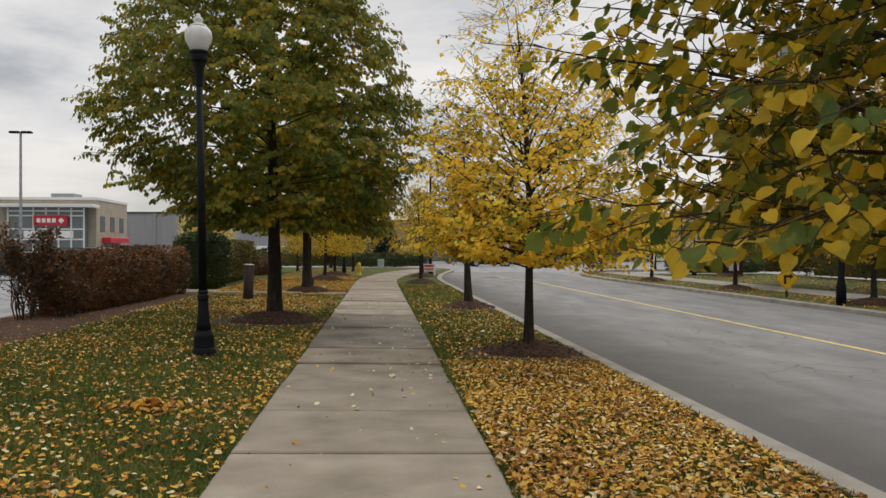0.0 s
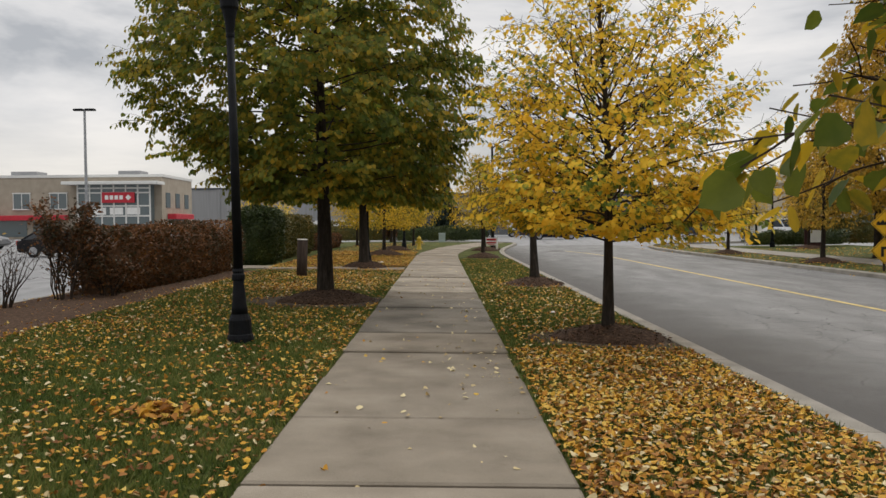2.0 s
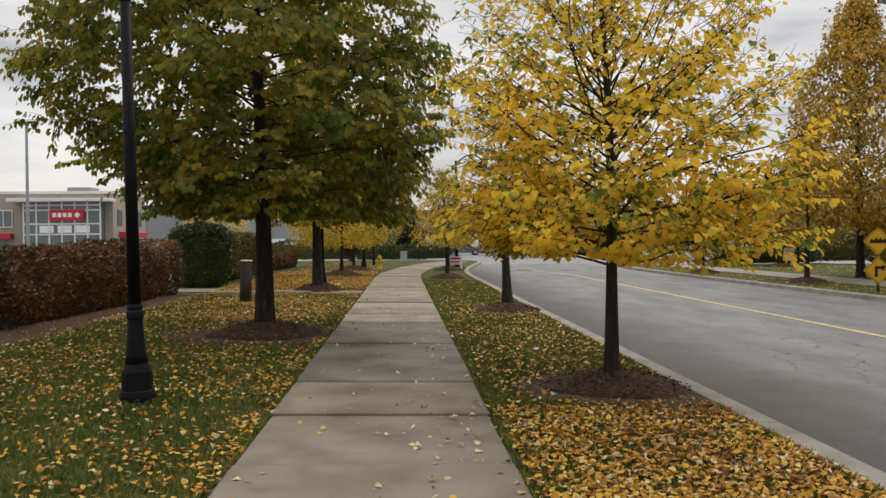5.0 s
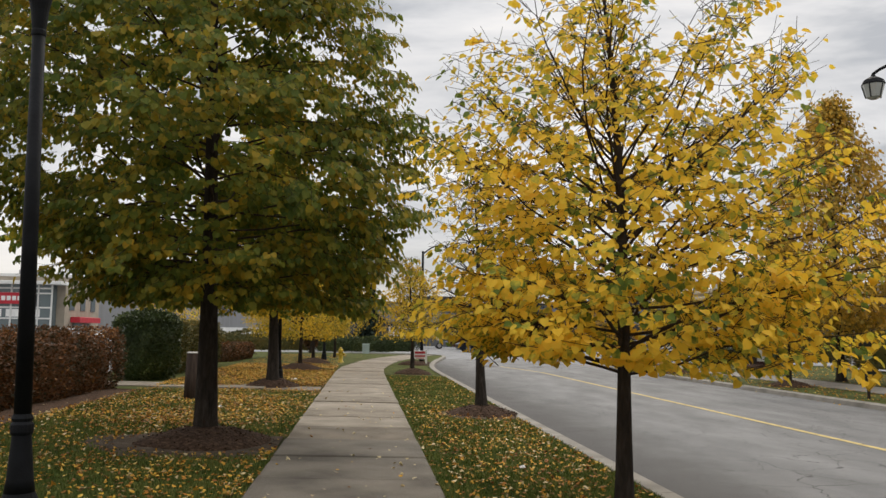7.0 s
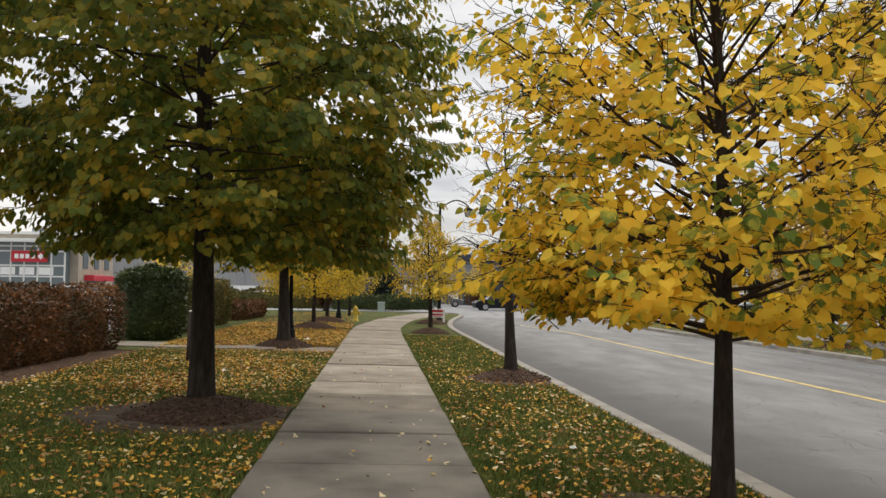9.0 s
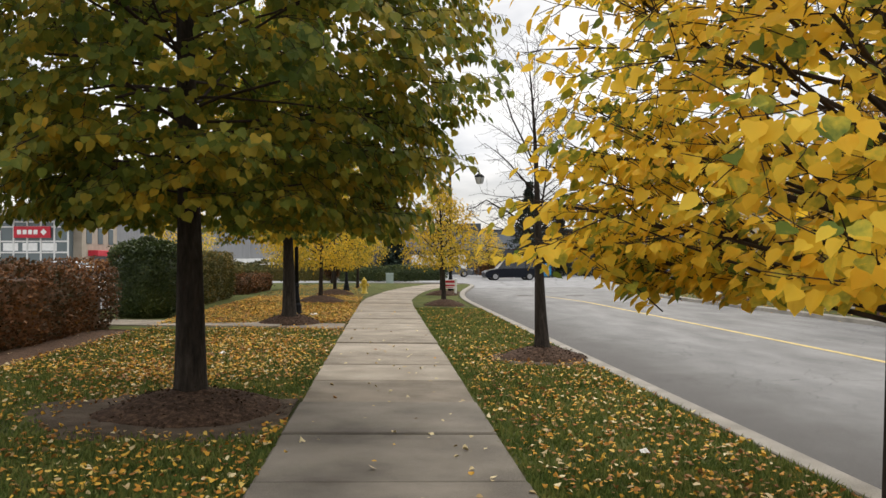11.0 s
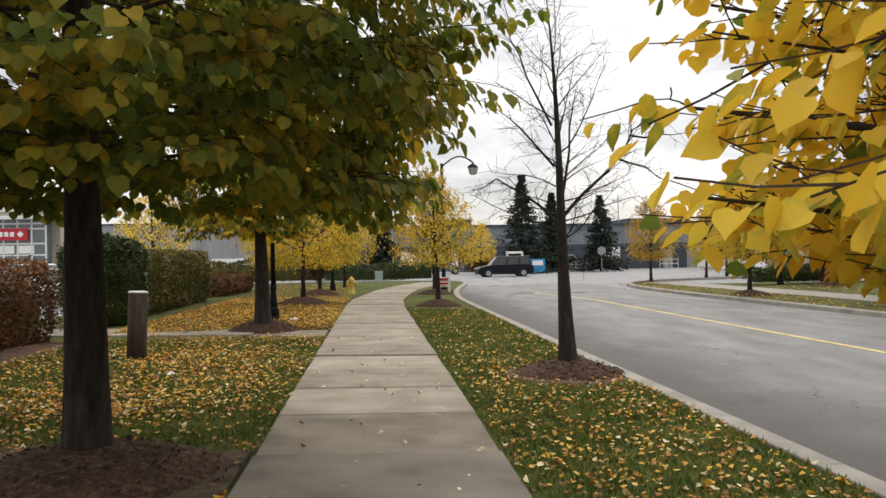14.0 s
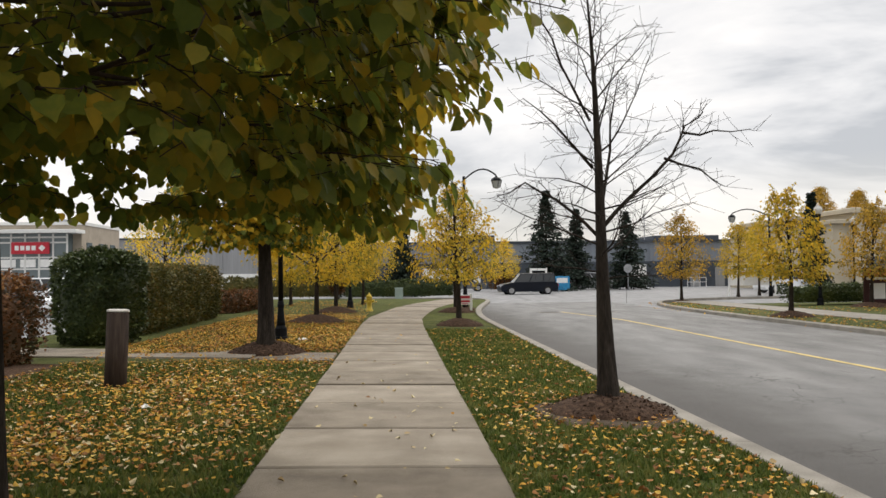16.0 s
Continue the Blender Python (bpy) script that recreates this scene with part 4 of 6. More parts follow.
for x, y, h, seed, leaf in [(13.0, 38.6, 4.0, 51, "gold"), (13.4, 30.2, 4.5, 52, "amber"), (13.5, 21.6, 4.6, 53, "amber"), (14.9, 54.5, 4.4, 54, "amber"), (21.5, 63, 4.4, 55, "gold"), (24.2, 66, 4.6, 56, "gold"), (19.4, 44.8, 4.1, 57, "amber"), (10.0, 88, 4.6, 58, "yellow")]:
    q = h / 4.5
    tree("street_tree", x, y, -0.06, h, 0.09, 1.2, [(a * q, b * q * 0.84) for a, b in FAR], seed, LEAF[leaf], 0.115, 9, "street tree with golden autumn leaves across the road", limbs=32, subs=6, twigs=3, rise=(6, 60), group="street trees", shell=320, spray=9, low=1.3)
BIG = [(1.3, 2.2), (3.5, 3.0), (6, 2.3), (8.5, 1.1), (10.2, 0.2)]
for x, y, h, seed, leaf in [(16.8, 33, 10.0, 61, "amber"), (18.8, 27.5, 9.4, 62, "amber"), (18.5, 21, 9.0, 63, "olive"), (46.5, 100, 10.6, 64, "amber"), (51, 100, 10.2, 65, "amber")]:
    q = h / 10
    tree("tall_tree", x, y, -0.06, h, 0.16, 1.7, [(a * q, b * q) for a, b in BIG], seed, LEAF[leaf], 0.16, 7, "tall conical tree with amber autumn foliage", limbs=56, subs=7, twigs=2, rise=(2, 60), group="tall trees", shell=2000, spray=9, low=1.9)

# ---- hedges ----
for mx, my in ((6.2, 45.0), (8.3, 44.5)):
    cover = thing("manhole_cover", pose(mx, my, crown_z(mx, my)), "round dark iron manhole cover in the road", "manhole", "manholes")
    part("plate", Shape().lathe([(0.40, -0.02), (0.40, 0.006), (0.39, 0.010)], 28), M["gutter"], cover)
    part("rim", Shape().lathe([(0.47, -0.02), (0.47, 0.004), (0.41, 0.005)], 28), M["kerb"], cover)
hedge("hedge", [(-6.6, 17.2, 0.55), (-6.55, 22, 0.65), (-6.45, 26.3, 0.6)], 1.38, LEAF["russet"], 24000, 0.072, 71, "clipped hedge with russet brown autumn leaves")


def round_bush(x, y, radius, height, leaf, count, size, seed, label):
    """A clipped bush, wide at its shoulders: short stems, a dense core and a skin of leaves."""
    r = random.Random(seed)
    rng = np.random.default_rng(seed)
    root = thing("bush", pose(x, y, 0.05), label, "bush")
    shape = [(0.0, 0.72), (0.15, 0.86), (0.4, 0.98), (0.65, 1.0), (0.82, 0.88), (0.93, 0.62), (1.0, 0.05)]
    part("branchwork", Shape().lathe([(radius * 0.8 * b, height * 0.9 * a) for a, b in shape], 18), leaf, root, smooth=True)
    spots, dirs = [], []
    for i in range(count):
        f = 1 - r.random() ** 1.5
        az = r.uniform(0, 2 * math.pi)
        lump = 1 + 0.16 * noise.noise(Vector((math.cos(az) * 2 + seed, math.sin(az) * 2, f * 3)))
        b = lerp_table(shape, f) * radius * lump * (1 - abs(r.gauss(0, 0.05)))
        if r.random() < 0.25:
            b, f = b * math.sqrt(r.random()), 0.93 + 0.07 * r.random() - 0.12 * (b / radius) ** 3
        spots.append((b * math.cos(az) + r.gauss(0, .03), b * math.sin(az) + r.gauss(0, .03), max(0.05, height * f * (0.5 + 0.5 * lump) + r.gauss(0, .03))))
        dirs.append((math.cos(az) * 0.8 + r.gauss(0, .6), math.sin(az) * 0.8 + r.gauss(0, .6), 0.3 + r.gauss(0, .6)))
    leaves("foliage", np.array(spots), np.array(dirs), rng.uniform(0.7, 1.25, count) * size, leaf, root, rng, True)["kind"] = "stuff"


round_bush(-6.25, 30.0, 0.95, 1.95, LEAF["privet"], 14000, 0.08, 72, "dense dark green rounded bush at the hedge end")
hedge("hedge", [(-6.7, 32.2, 0.75), (-6.75, 41, 0.75)], 1.78, LEAF["olive"], 26000, 0.085, 73, "tall clipped hedge with olive and brown leaves")
hedge("hedge", [(-6.7, 44, 0.7), (-6.4, 50, 0.7)], 0.85, LEAF["russet"], 9000, 0.1, 74, "low russet hedge beyond the lawn")


# ---- street lamps ----
def street_lamp(x, y, z, tilt=0.0, group="street lamps", arm=False):
    root = thing("street_lamp", pose(x, y, z, 0, tilt, 0), "black iron street lamp with a white acorn globe", "lamp", group)
    part("base", Shape().lathe([(0.155, -0.1), (0.155, 0.05), (0.145, 0.09), (0.135, 0.10), (0.128, 0.26), (0.105, 0.31), (0.098, 0.33)], 16), M["iron"], root, smooth=False)
    part("shaft", Shape().lathe([(0.098, 0.33), (0.085, 0.42), (0.062, 0.70), (0.060, 0.72)], 16), M["iron"], root, smooth=True)
    part("ring", Shape().lathe([(0.066, 0.71), (0.074, 0.73), (0.074, 0.78), (0.062, 0.80), (0.070, 0.82), (0.058, 0.85)], 16), M["iron"], root)
    part("pole", Shape().lathe([(0.056, 0.84), (0.044, 3.50)], 16), M["iron"], root, smooth=True)
    part("collar", Shape().lathe([(0.046, 3.49), (0.050, 3.50), (0.050, 3.53), (0.046, 3.54), (0.060, 3.68), (0.085, 3.80), (0.105, 3.83), (0.105, 3.91), (0.118, 3.92), (0.118, 3.95)], 18), M["iron"], root)
    globe = part("globe", Shape().lathe([(0.105, 3.952), (0.125, 4.0), (0.165, 4.08), (0.176, 4.14), (0.168, 4.20), (0.13, 4.25), (0.115, 4.26)], 22), M["globe"], root, "white frosted acorn globe", smooth=True)
    part("finial", Shape().lathe([(0.118, 4.262), (0.105, 4.285), (0.06, 4.305), (0.05, 4.325), (0.068, 4.35), (0.055, 4.38), (0.028, 4.40), (0.034, 4.42), (0.010, 4.44)], 18), M["globe"], globe, smooth=True)
    return root


street_lamp(-2.24, 10.95, 0.05, -1.0)
street_lamp(-2.45, 30.1, 0.05)
for lx, ly in ((18.3, 46.8), (24.5, 55.0)):
    street_lamp(lx, ly, -0.08)
street_lamp(-2.0, 48.8, 0.05)

# ---- bollard ----
bollard = thing("bollard", pose(-3.5, 22.7, 0.06, 0, 2.2, 0), "round dark timber bollard with a pale top", "bollard")
part("post", Shape().lathe([(0.135, -0.2), (0.135, 0.5), (0.132, 0.93), (0.126, 0.945)], 20), M["wood"], bollard, smooth=True)
part("cap", Shape().lathe([(0.138, 0.946), (0.138, 0.962), (0.12, 0.972)], 20), M["pale"], bollard, "pale weathered cap")


# ---- mulch, litter and leaves on the ground ----
def mulch_ring(x, y, z, radius, height, seed):
    height *= 1.22
    s = Shape()
    rings, seg = 9, 26
    s.v.append((0, 0, height))
    for i in range(1, rings + 1):
        f = i / rings
        for k in range(seg):
            a = 2 * math.pi * k / seg
            rr = radius * f * (1 + 0.16 * noise.noise(Vector((math.cos(a) * 1.3 + seed, math.sin(a) * 1.3, 0))))
            h = height * (1 - f ** 1.7) + 0.035 * noise.noise(Vector((rr * math.cos(a) * 7, rr * math.sin(a) * 7, seed))) * (1 - f ** 4) - (0.05 if i == rings else 0)
            s.v.append((rr * math.cos(a), rr * math.sin(a), h))
    s.f += [(0, 1 + k, 1 + (k + 1) % seg) for k in range(seg)]
    for i in range(rings - 1):
        a0 = 1 + i * seg
        s.f += [(a0 + k, a0 + seg + k, a0 + seg + (k + 1) % seg, a0 + (k + 1) % seg) for k in range(seg)]
    root = thing("mulch_ring", pose(x, y, z), "mound of dark bark mulch round a tree foot", "mulch", "mulch rings")
    part("mound", s, M["mulch"], root, smooth=True)
    rng = np.random.default_rng(seed)
    n = 900 if y < 30 else 200
    a, q = rng.uniform(0, 2 * math.pi, n), radius * np.sqrt(rng.uniform(0.02, 0.95, n))
    P = np.stack([q * np.cos(a), q * np.sin(a), height * np.clip(1 - (q / radius) ** 1.7, 0, 1) + rng.uniform(-0.01, 0.02, n)], axis=1)
    ob = leaves("bark_litter", P, rng.normal(0, 1, (n, 3)) * np.array([1, 1, 0.25]), rng.uniform(0.02, 0.045, n), M["mulch"], root, rng, True)
    ob["kind"] = "stuff"


def bare_soil(x, y, rx, ry, seed):
    """Worn bare earth with a ragged edge round a tree foot, a thin skin over the lawn."""
    s = Shape()
    rings, seg = 8, 72
    s.v.append((0, 0, gz(x) + 0.016))
    for i in range(1, rings + 1):
        for k in range(seg):
            a = 2 * math.pi * k / seg
            ragged = 1 + 0.30 * noise.noise(Vector((math.cos(a) * 1.4 + seed, math.sin(a) * 1.4, 2.0))) + 0.22 * noise.noise(Vector((math.cos(a) * 6 + seed, math.sin(a) * 6, 5.0)))
            f = i / rings
            px = max(-0.98 - x if x > 0 else -9, min((-1.04 - x) if x < 0 else (2.84 - x), rx * f * ragged * math.cos(a)))
            if x > 0:
                px = max(0.84 - x, px)
            py = ry * f * ragged * math.sin(a)
            s.v.append((px, py, gz(x + px) + (0.014 + 0.010 * noise.noise(Vector((px * 5, py * 5, seed))) if i < rings else -0.03)))
    s.f += [(0, 1 + k, 1 + (k + 1) % seg) for k in range(seg)]
    for i in range(rings - 1):
        a0 = 1 + i * seg
        s.f += [(a0 + k, a0 + seg + k, a0 + seg + (k + 1) % seg, a0 + (k + 1) % seg) for k in range(seg)]
    single("bare_soil", s, M["earth"], "worn bare brown earth round the mulch of a tree", "soil", "soil patches", smooth=True, m=pose(x, y, 0))


bare_soil(-2.05, 16.0, 1.45, 1.25, 3)
bare_soil(2.2, 11.6, 1.05, 1.0, 7)
bare_soil(2.3, 20.6, 0.95, 0.9, 8)
for q in [(-1.97, 16.1, 0.03, 0.92, 0.19), (2.15, 11.65, -0.05, 0.78, 0.15), (2.27, 20.65, -0.05, 0.72, 0.16), (-2.3, 27.25, 0.03, 0.76, 0.2), (-2.35, 37.0, 0.03, 0.95, 0.22), (-2.3, 44.3, 0.03, 0.9, 0.2), (1.85, 36.1, -0.04, 0.75, 0.17), (2.4, 45, -0.05, 0.75, 0.17), (2.2, 2.7, -0.05, 0.75, 0.15), (13.0, 38.6, -0.08, 0.75, 0.16), (13.4, 30.2, -0.08, 0.75, 0.16), (13.5, 21.6, -0.08, 0.75, 0.16), (14.9, 54.5, -0.2, 0.7, 0.16), (19.4, 44.8, -0.08, 0.9, 0.16), (2.95, 47.3, -0.05, 0.5, 0.1)]:
    mulch_ring(*q, int(q[1] * 10))


def leaf_density(x, y):
    """Fallen leaves for each square metre."""
    patch = 0.35 + 1.3 * max(0, 0.5 + noise.noise(Vector((x * 0.55, y * 0.55, 9.0)))) ** 1.5
    if 0.83 < x < 2.84 and y < 34:
        d = 960 if y < 10.6 else 200 if y < 13 else 140 if y < 22 else 60
        if math.hypot(x - 2.15, y - 11.65) < 0.8:
            d *= 0.12
        d *= 0.4 + 0.6 * smoothstep(0.8, 1.15, x) if y > 8 else 1
        return d * (0.75 + 0.25 * patch)
    if -5.3 < x < -1.0:
        if math.hypot(x + 1.93, y - 16.1) < 1.05:
            return 8 * patch
        if y < 16 and x > -1.16:
            return 330 * (0.5 + 0.5 * patch)
        if y < 9:
            return 210 * (0.25 + 0.75 * patch)
        if y < 15:
            return 160 * (0.3 + 0.7 * patch)
        if y < 18:
            return 120 * patch
        if y < 25.8:
            return 250 * patch
        if 27.2 < y < 42:
            return 480 * (0.5 + 0.5 * patch) * (1 - smoothstep(33, 42, y) * 0.6)
        return 45 * patch
    if -1.0 <= x <= 0.82:
        return 2.2 if y < 14 else 0.9
    if -7.6 < x <= -5.3 and y < 25:
        return 30 * patch
    if 3.12 < x < 3.6:
        return 2.0
    if 11.5 < x < 14.2 and y < 52:
        return (22 if x > 11.95 else 30) * patch
    if 16.1 < x < 23 and y < 45:
        return 12 * patch
    return 0


def scatter_leaves(name, x0, x1, y0, y1, most, share, mat, size, seed, label, oval=False):
    rng = np.random.default_rng(seed)
    n = int((x1 - x0) * (y1 - y0) * most)
    X, Y, K = rng.uniform(x0, x1, n), rng.uniform(y0, y1, n), rng.uniform(0, most, n)
    keep = [i for i in range(n) if K[i] < leaf_density(X[i], Y[i]) * share]
    X, Y = X[keep], Y[keep]
    n = len(X)
    on_grass = (X < -1.0) | ((X > 0.82) & (X < 2.95)) | (X > 11.9)
    Z = np.array([gz(x) if x < 3.0 else (-0.185 if x < 11.9 else -0.07) for x in X]) + np.where(on_grass, rng.uniform(0.012, 0.045, n), 0.008)
    A = np.stack([rng.normal(0, 1, n), rng.normal(0, 1, n), rng.normal(0, 0.22, n)], axis=1)
    ob = leaves(name, np.stack([X, Y, Z], axis=1), A, rng.uniform(0.65, 1.3, n) * size, mat, None, rng, oval, 0.0)
    return tagged(ob, label, "leaves", kind="stuff")


scatter_leaves("fallen_leaves", -7.5, 3.6, -3, 19, 1000, 0.86, LEAF["fallen"], 0.040, 81, "fallen yellow and orange linden leaves on grass")
scatter_leaves("dry_leaves", -7.5, 3.6, -3, 26, 150, 0.13, LEAF["dry"], 0.045, 82, "pale dry fallen leaves on grass and sidewalk")
scatter_leaves("fallen_leaves", -5.3, 3.6, 19, 58, 500, 0.9, LEAF["fallen"], 0.060, 83, "fallen orange and yellow leaves on the lawn", True)
scatter_leaves("fallen_leaves", 11.4, 23, 8, 52, 60, 0.9, LEAF["fallen"], 0.085, 84, "fallen leaves on the far verge", True)


def grass(name, x0, x1, y0, y1, count, h, seed, keep=None):
    rng = np.random.default_rng(seed)
    X, Y = rng.uniform(x0, x1, count), rng.uniform(y0, y1, count)
    if keep is not None:
        ok = keep(X, Y)
        X, Y = X[ok], Y[ok]
    n = len(X)
    Z = np.clip(-0.02 * X, -0.062, 0.06) - 0.015
    P = np.stack([X, Y, Z], axis=1)
    a = rng.uniform(0, 2 * math.pi, n)
    side = np.stack([np.cos(a), np.sin(a), np.zeros(n)], axis=1) * (rng.uniform(0.004, 0.008, n) * (1 + Y / 14))[:, None]
    tip = np.stack([rng.normal(0, 0.022, n), rng.normal(0, 0.022, n), rng.uniform(0.5, 1.25, n) * h], axis=1)
    V = np.stack([P - side, P + side, P + tip], axis=1).reshape(-1, 3)
    me = bpy.data.meshes.new(name)
    me.vertices.add(3 * n)
    me.vertices.foreach_set("co", V.astype(np.float32).ravel())
    me.loops.add(3 * n)
    me.loops.foreach_set("vertex_index", np.arange(3 * n, dtype=np.int32))
    me.polygons.add(n)
    me.polygons.foreach_set("loop_start", np.arange(0, 3 * n, 3, dtype=np.int32))
    me.polygons.foreach_set("loop_total", np.full(n, 3, dtype=np.int32))
    me.materials.append(M["grass"])
    me.update(calc_edges=True)
    return tagged(new(name, me), "short mown grass, dull green in autumn", "grass", kind="stuff")


off_mulch = lambda X, Y: (np.hypot(X - 2.15, Y - 11.65) > 0.72) & (np.hypot(X + 1.93, Y - 16.1) > 0.92 + 0.1 * np.sin(X * 5)) & (np.hypot(X - 2.27, Y - 20.65) > 0.66) & (np.hypot(X + 2.3, Y - 27.1) > 0.85) & ~((Y > 25.6) & (Y < 27.2) & (X < -1))
on_soil = lambda X, Y, k: (np.hypot((X + 2.05) / 1.45, (Y - 16.0) / 1.25) < k) | (np.hypot((X - 2.2) / 1.05, (Y - 11.6) / 1.0) < k) | (np.hypot((X - 2.3) / 0.95, (Y - 20.6) / 0.9) < k)
off_soil = lambda X, Y: off_mulch(X, Y) & ~on_soil(X, Y, 0.72 + 0.42 * np.abs(np.sin(X * 37.7 + Y * 51.3)))
grass("grass", 0.815, 2.87, -3, 14, 90000, 0.055, 91, off_soil)
grass("grass", -5.2, -1.0, -3, 15, 155000, 0.055, 92, off_soil)
grass("grass", 0.815, 2.87, 14, 34, 50000, 0.055, 93, off_soil)
grass("grass", -5.2, -1.0, 15, 38, 105000, 0.055, 94, off_soil)

rng_w = np.random.default_rng(85)
nw = 200
WX, WY = rng_w.uniform(-0.95, 0.78, nw), rng_w.uniform(1.5, 26, nw)
WX[:60], WY[:60] = rng_w.normal(0.45, 0.25, 60).clip(-0.9, 0.78), rng_w.normal(9.3, 1.6, 60)
walk_leaves = leaves("dry_leaves", np.stack([WX, WY, -0.02 * WX + 0.018], axis=1), np.stack([rng_w.normal(0, 1, nw), rng_w.normal(0, 1, nw), rng_w.normal(0, 0.12, nw)], axis=1), rng_w.uniform(0.02, 0.06, nw), LEAF["dry"], None, rng_w, False, 0.0)
tagged(walk_leaves, "a few small dry leaves lying on the sidewalk", "leaves", kind="stuff")

npile = 190
ang, far_r = rng_w.uniform(0, 2 * math.pi, npile), np.abs(rng_w.normal(0, 0.17, npile))
pile = leaves("leaf_pile", np.stack([-1.98 + 1.5 * far_r * np.cos(ang), 7.3 + far_r * np.sin(ang), 0.05 + 0.06 * np.exp(-far_r * 8) + rng_w.uniform(0, 0.02, npile)], axis=1), np.stack([rng_w.normal(0, 1, npile), rng_w.normal(0, 1, npile), rng_w.normal(0, 0.4, npile)], axis=1), rng_w.uniform(0.04, 0.08, npile), LEAF["fallen"], None, rng_w, False, 0.0)
tagged(pile, "small heap of orange-brown leaves on the lawn", "leaves", kind="stuff")

# white litter on the lawn
wm = ramp_mat("white_paper", (0.72, 0.70, 0.66), 0.1, scale=20)
for x, y, z, sx in ((-2.0, 30.1, 0.05, 0.22), (1.82, 14.25, 0.0, 0.10), (-6.3, 44.5, 0.05, 0.25), (-2.6, 20.9, 0.06, 0.16)):
    s = Shape()
    rr = random.Random(int(y * 10))
    for i in range(5):
        for k in range(5):
            s.v.append((sx * (i / 4 - 0.5) * rr.uniform(0.8, 1.1), sx * 0.7 * (k / 4 - 0.5) * rr.uniform(0.8, 1.1), sx * rr.uniform(0.05, 0.3) * (1 if 0 < i < 4 and 0 < k < 4 else 0.35)))
    s.f = [(i * 5 + k, i * 5 + k + 5, i * 5 + k + 6, i * 5 + k + 1) for i in range(4) for k in range(4)]
    single("paper_scrap", s, wm, "crumpled white paper scrap lying on grass", "litter", m=pose(x, y, z, 0, 0, y * 31))


# ---- shrubs ----
def shrub(x, y, h, spread, seed, leaf, n_leaf, leaf_from, size, label, stems=16):
    r = random.Random(seed)
    root = thing("shrub", pose(x, y, 0.08), label, "shrub", "shrubs by the lot")
    wood = Shape()
    spots, dirs = [], []
    for i in range(stems):
        az = i * 2.4 + r.uniform(-.3, .3)
        out = spread * r.uniform(0.3, 1.0)
        p = [Vector((0.12 * math.cos(az), 0.12 * math.sin(az), -0.08))]
        hh = h * r.uniform(0.7, 1.0)
        for k in range(1, 7):
            f = k / 6
            p.append(Vector((math.cos(az) * (0.12 + out * f ** 1.2) + r.gauss(0, .03), math.sin(az) * (0.12 + out * f ** 1.2) + r.gauss(0, .03), hh * f)))
        wood.tube(p, [0.014 * (1 - 0.8 * k / 6) for k in range(7)], 5, False)
        for k in range(2, 7):
            for _ in range(3):
                b = p[k]
                d = Vector((r.gauss(0, 1), r.gauss(0, 1), 0.7 + r.gauss(0, .5))).normalized()
                l = r.uniform(0.12, 0.34) * h / 1.7
                e2 = b + d * l + Vector((0, 0, 0.02))
                wood.tube([b, b + d * l * 0.5 + Vector((r.gauss(0, .02), r.gauss(0, .02), 0)), e2], [0.005, 0.0035, 0.002], 3, False)
                for _ in range(n_leaf):
                    q = b.lerp(e2, r.random()) + Vector((r.gauss(0, .05), r.gauss(0, .05), r.gauss(0, .04)))
                    if q.z > leaf_from * h * r.uniform(0.8, 1.2) or r.random() < 0.06:
                        spots.append(tuple(q))
                        dirs.append((r.gauss(0, 1), r.gauss(0, 1), r.gauss(-.1, .7)))
    part("stemwork", wood, M["twig"], root, smooth=True)["kind"] = "stuff"
    rng = np.random.default_rng(seed)
    if spots:
        leaves("foliage", np.array(spots), np.array(dirs), rng.uniform(.7, 1.2, len(spots)) * size, leaf, root, rng, True)["kind"] = "stuff"


shrub(-6.75, 16.4, 1.65, 0.55, 101, LEAF["russet"], 18, 0.62, 0.075, "leggy shrub with bare stems and a russet top")
shrub(-6.2, 17.0, 0.75, 0.4, 102, LEAF["russet"], 8, 0.4, 0.07, "small thinning shrub with russet leaves", 10)
shrub(-7.1, 14.9, 1.15, 0.55, 103, LEAF["russet"], 1, 0.8, 0.06, "nearly bare twiggy shrub", 20)
shrub(-7.25, 13.6, 1.35, 0.5, 104, LEAF["amber"], 16, 0.45, 0.08, "shrub with brown and amber leaves")
shrub(-3.6, 63.5, 1.2, 0.6, 105, LEAF["russet"], 10, 0.1, 0.12, "round red autumn shrub")

hedge("hedge", [(-3.5, 68.3, 0.6), (4.0, 68.8, 0.6)], 1.2, LEAF["privet"], 3500, 0.16, 75, "dark low hedge across the side street")
hedge("hedge", [(17.2, 47.3, 0.6), (22.4, 47.6, 0.6)], 0.85, LEAF["privet"], 3500, 0.12, 76, "low dark green clipped hedge on the far lawn")
hedge("hedge", [(24.3, 8, 0.9), (24.6, 30, 0.9), (23.5, 43, 0.9)], 2.3, LEAF["olive"], 12000, 0.2, 77, "tall dark hedge behind the far lawn")
hedge("hedge", [(9.2, 90, 0.8), (13.6, 90, 0.8)], 1.25, LEAF["russet"], 3500, 0.17, 78, "clipped red autumn hedge across the street")
hedge("hedge", [(-12, 71, 1.0), (-4, 70, 1.0)], 1.5, LEAF["olive"], 3000, 0.2, 79, "mixed hedge across the side street")
hedge("hedge", [(23, 50.5, 1.0), (27, 50, 1.0)], 1.5, LEAF["olive"], 3000, 0.18, 80, "brown and green shrub mass on the far lawn")


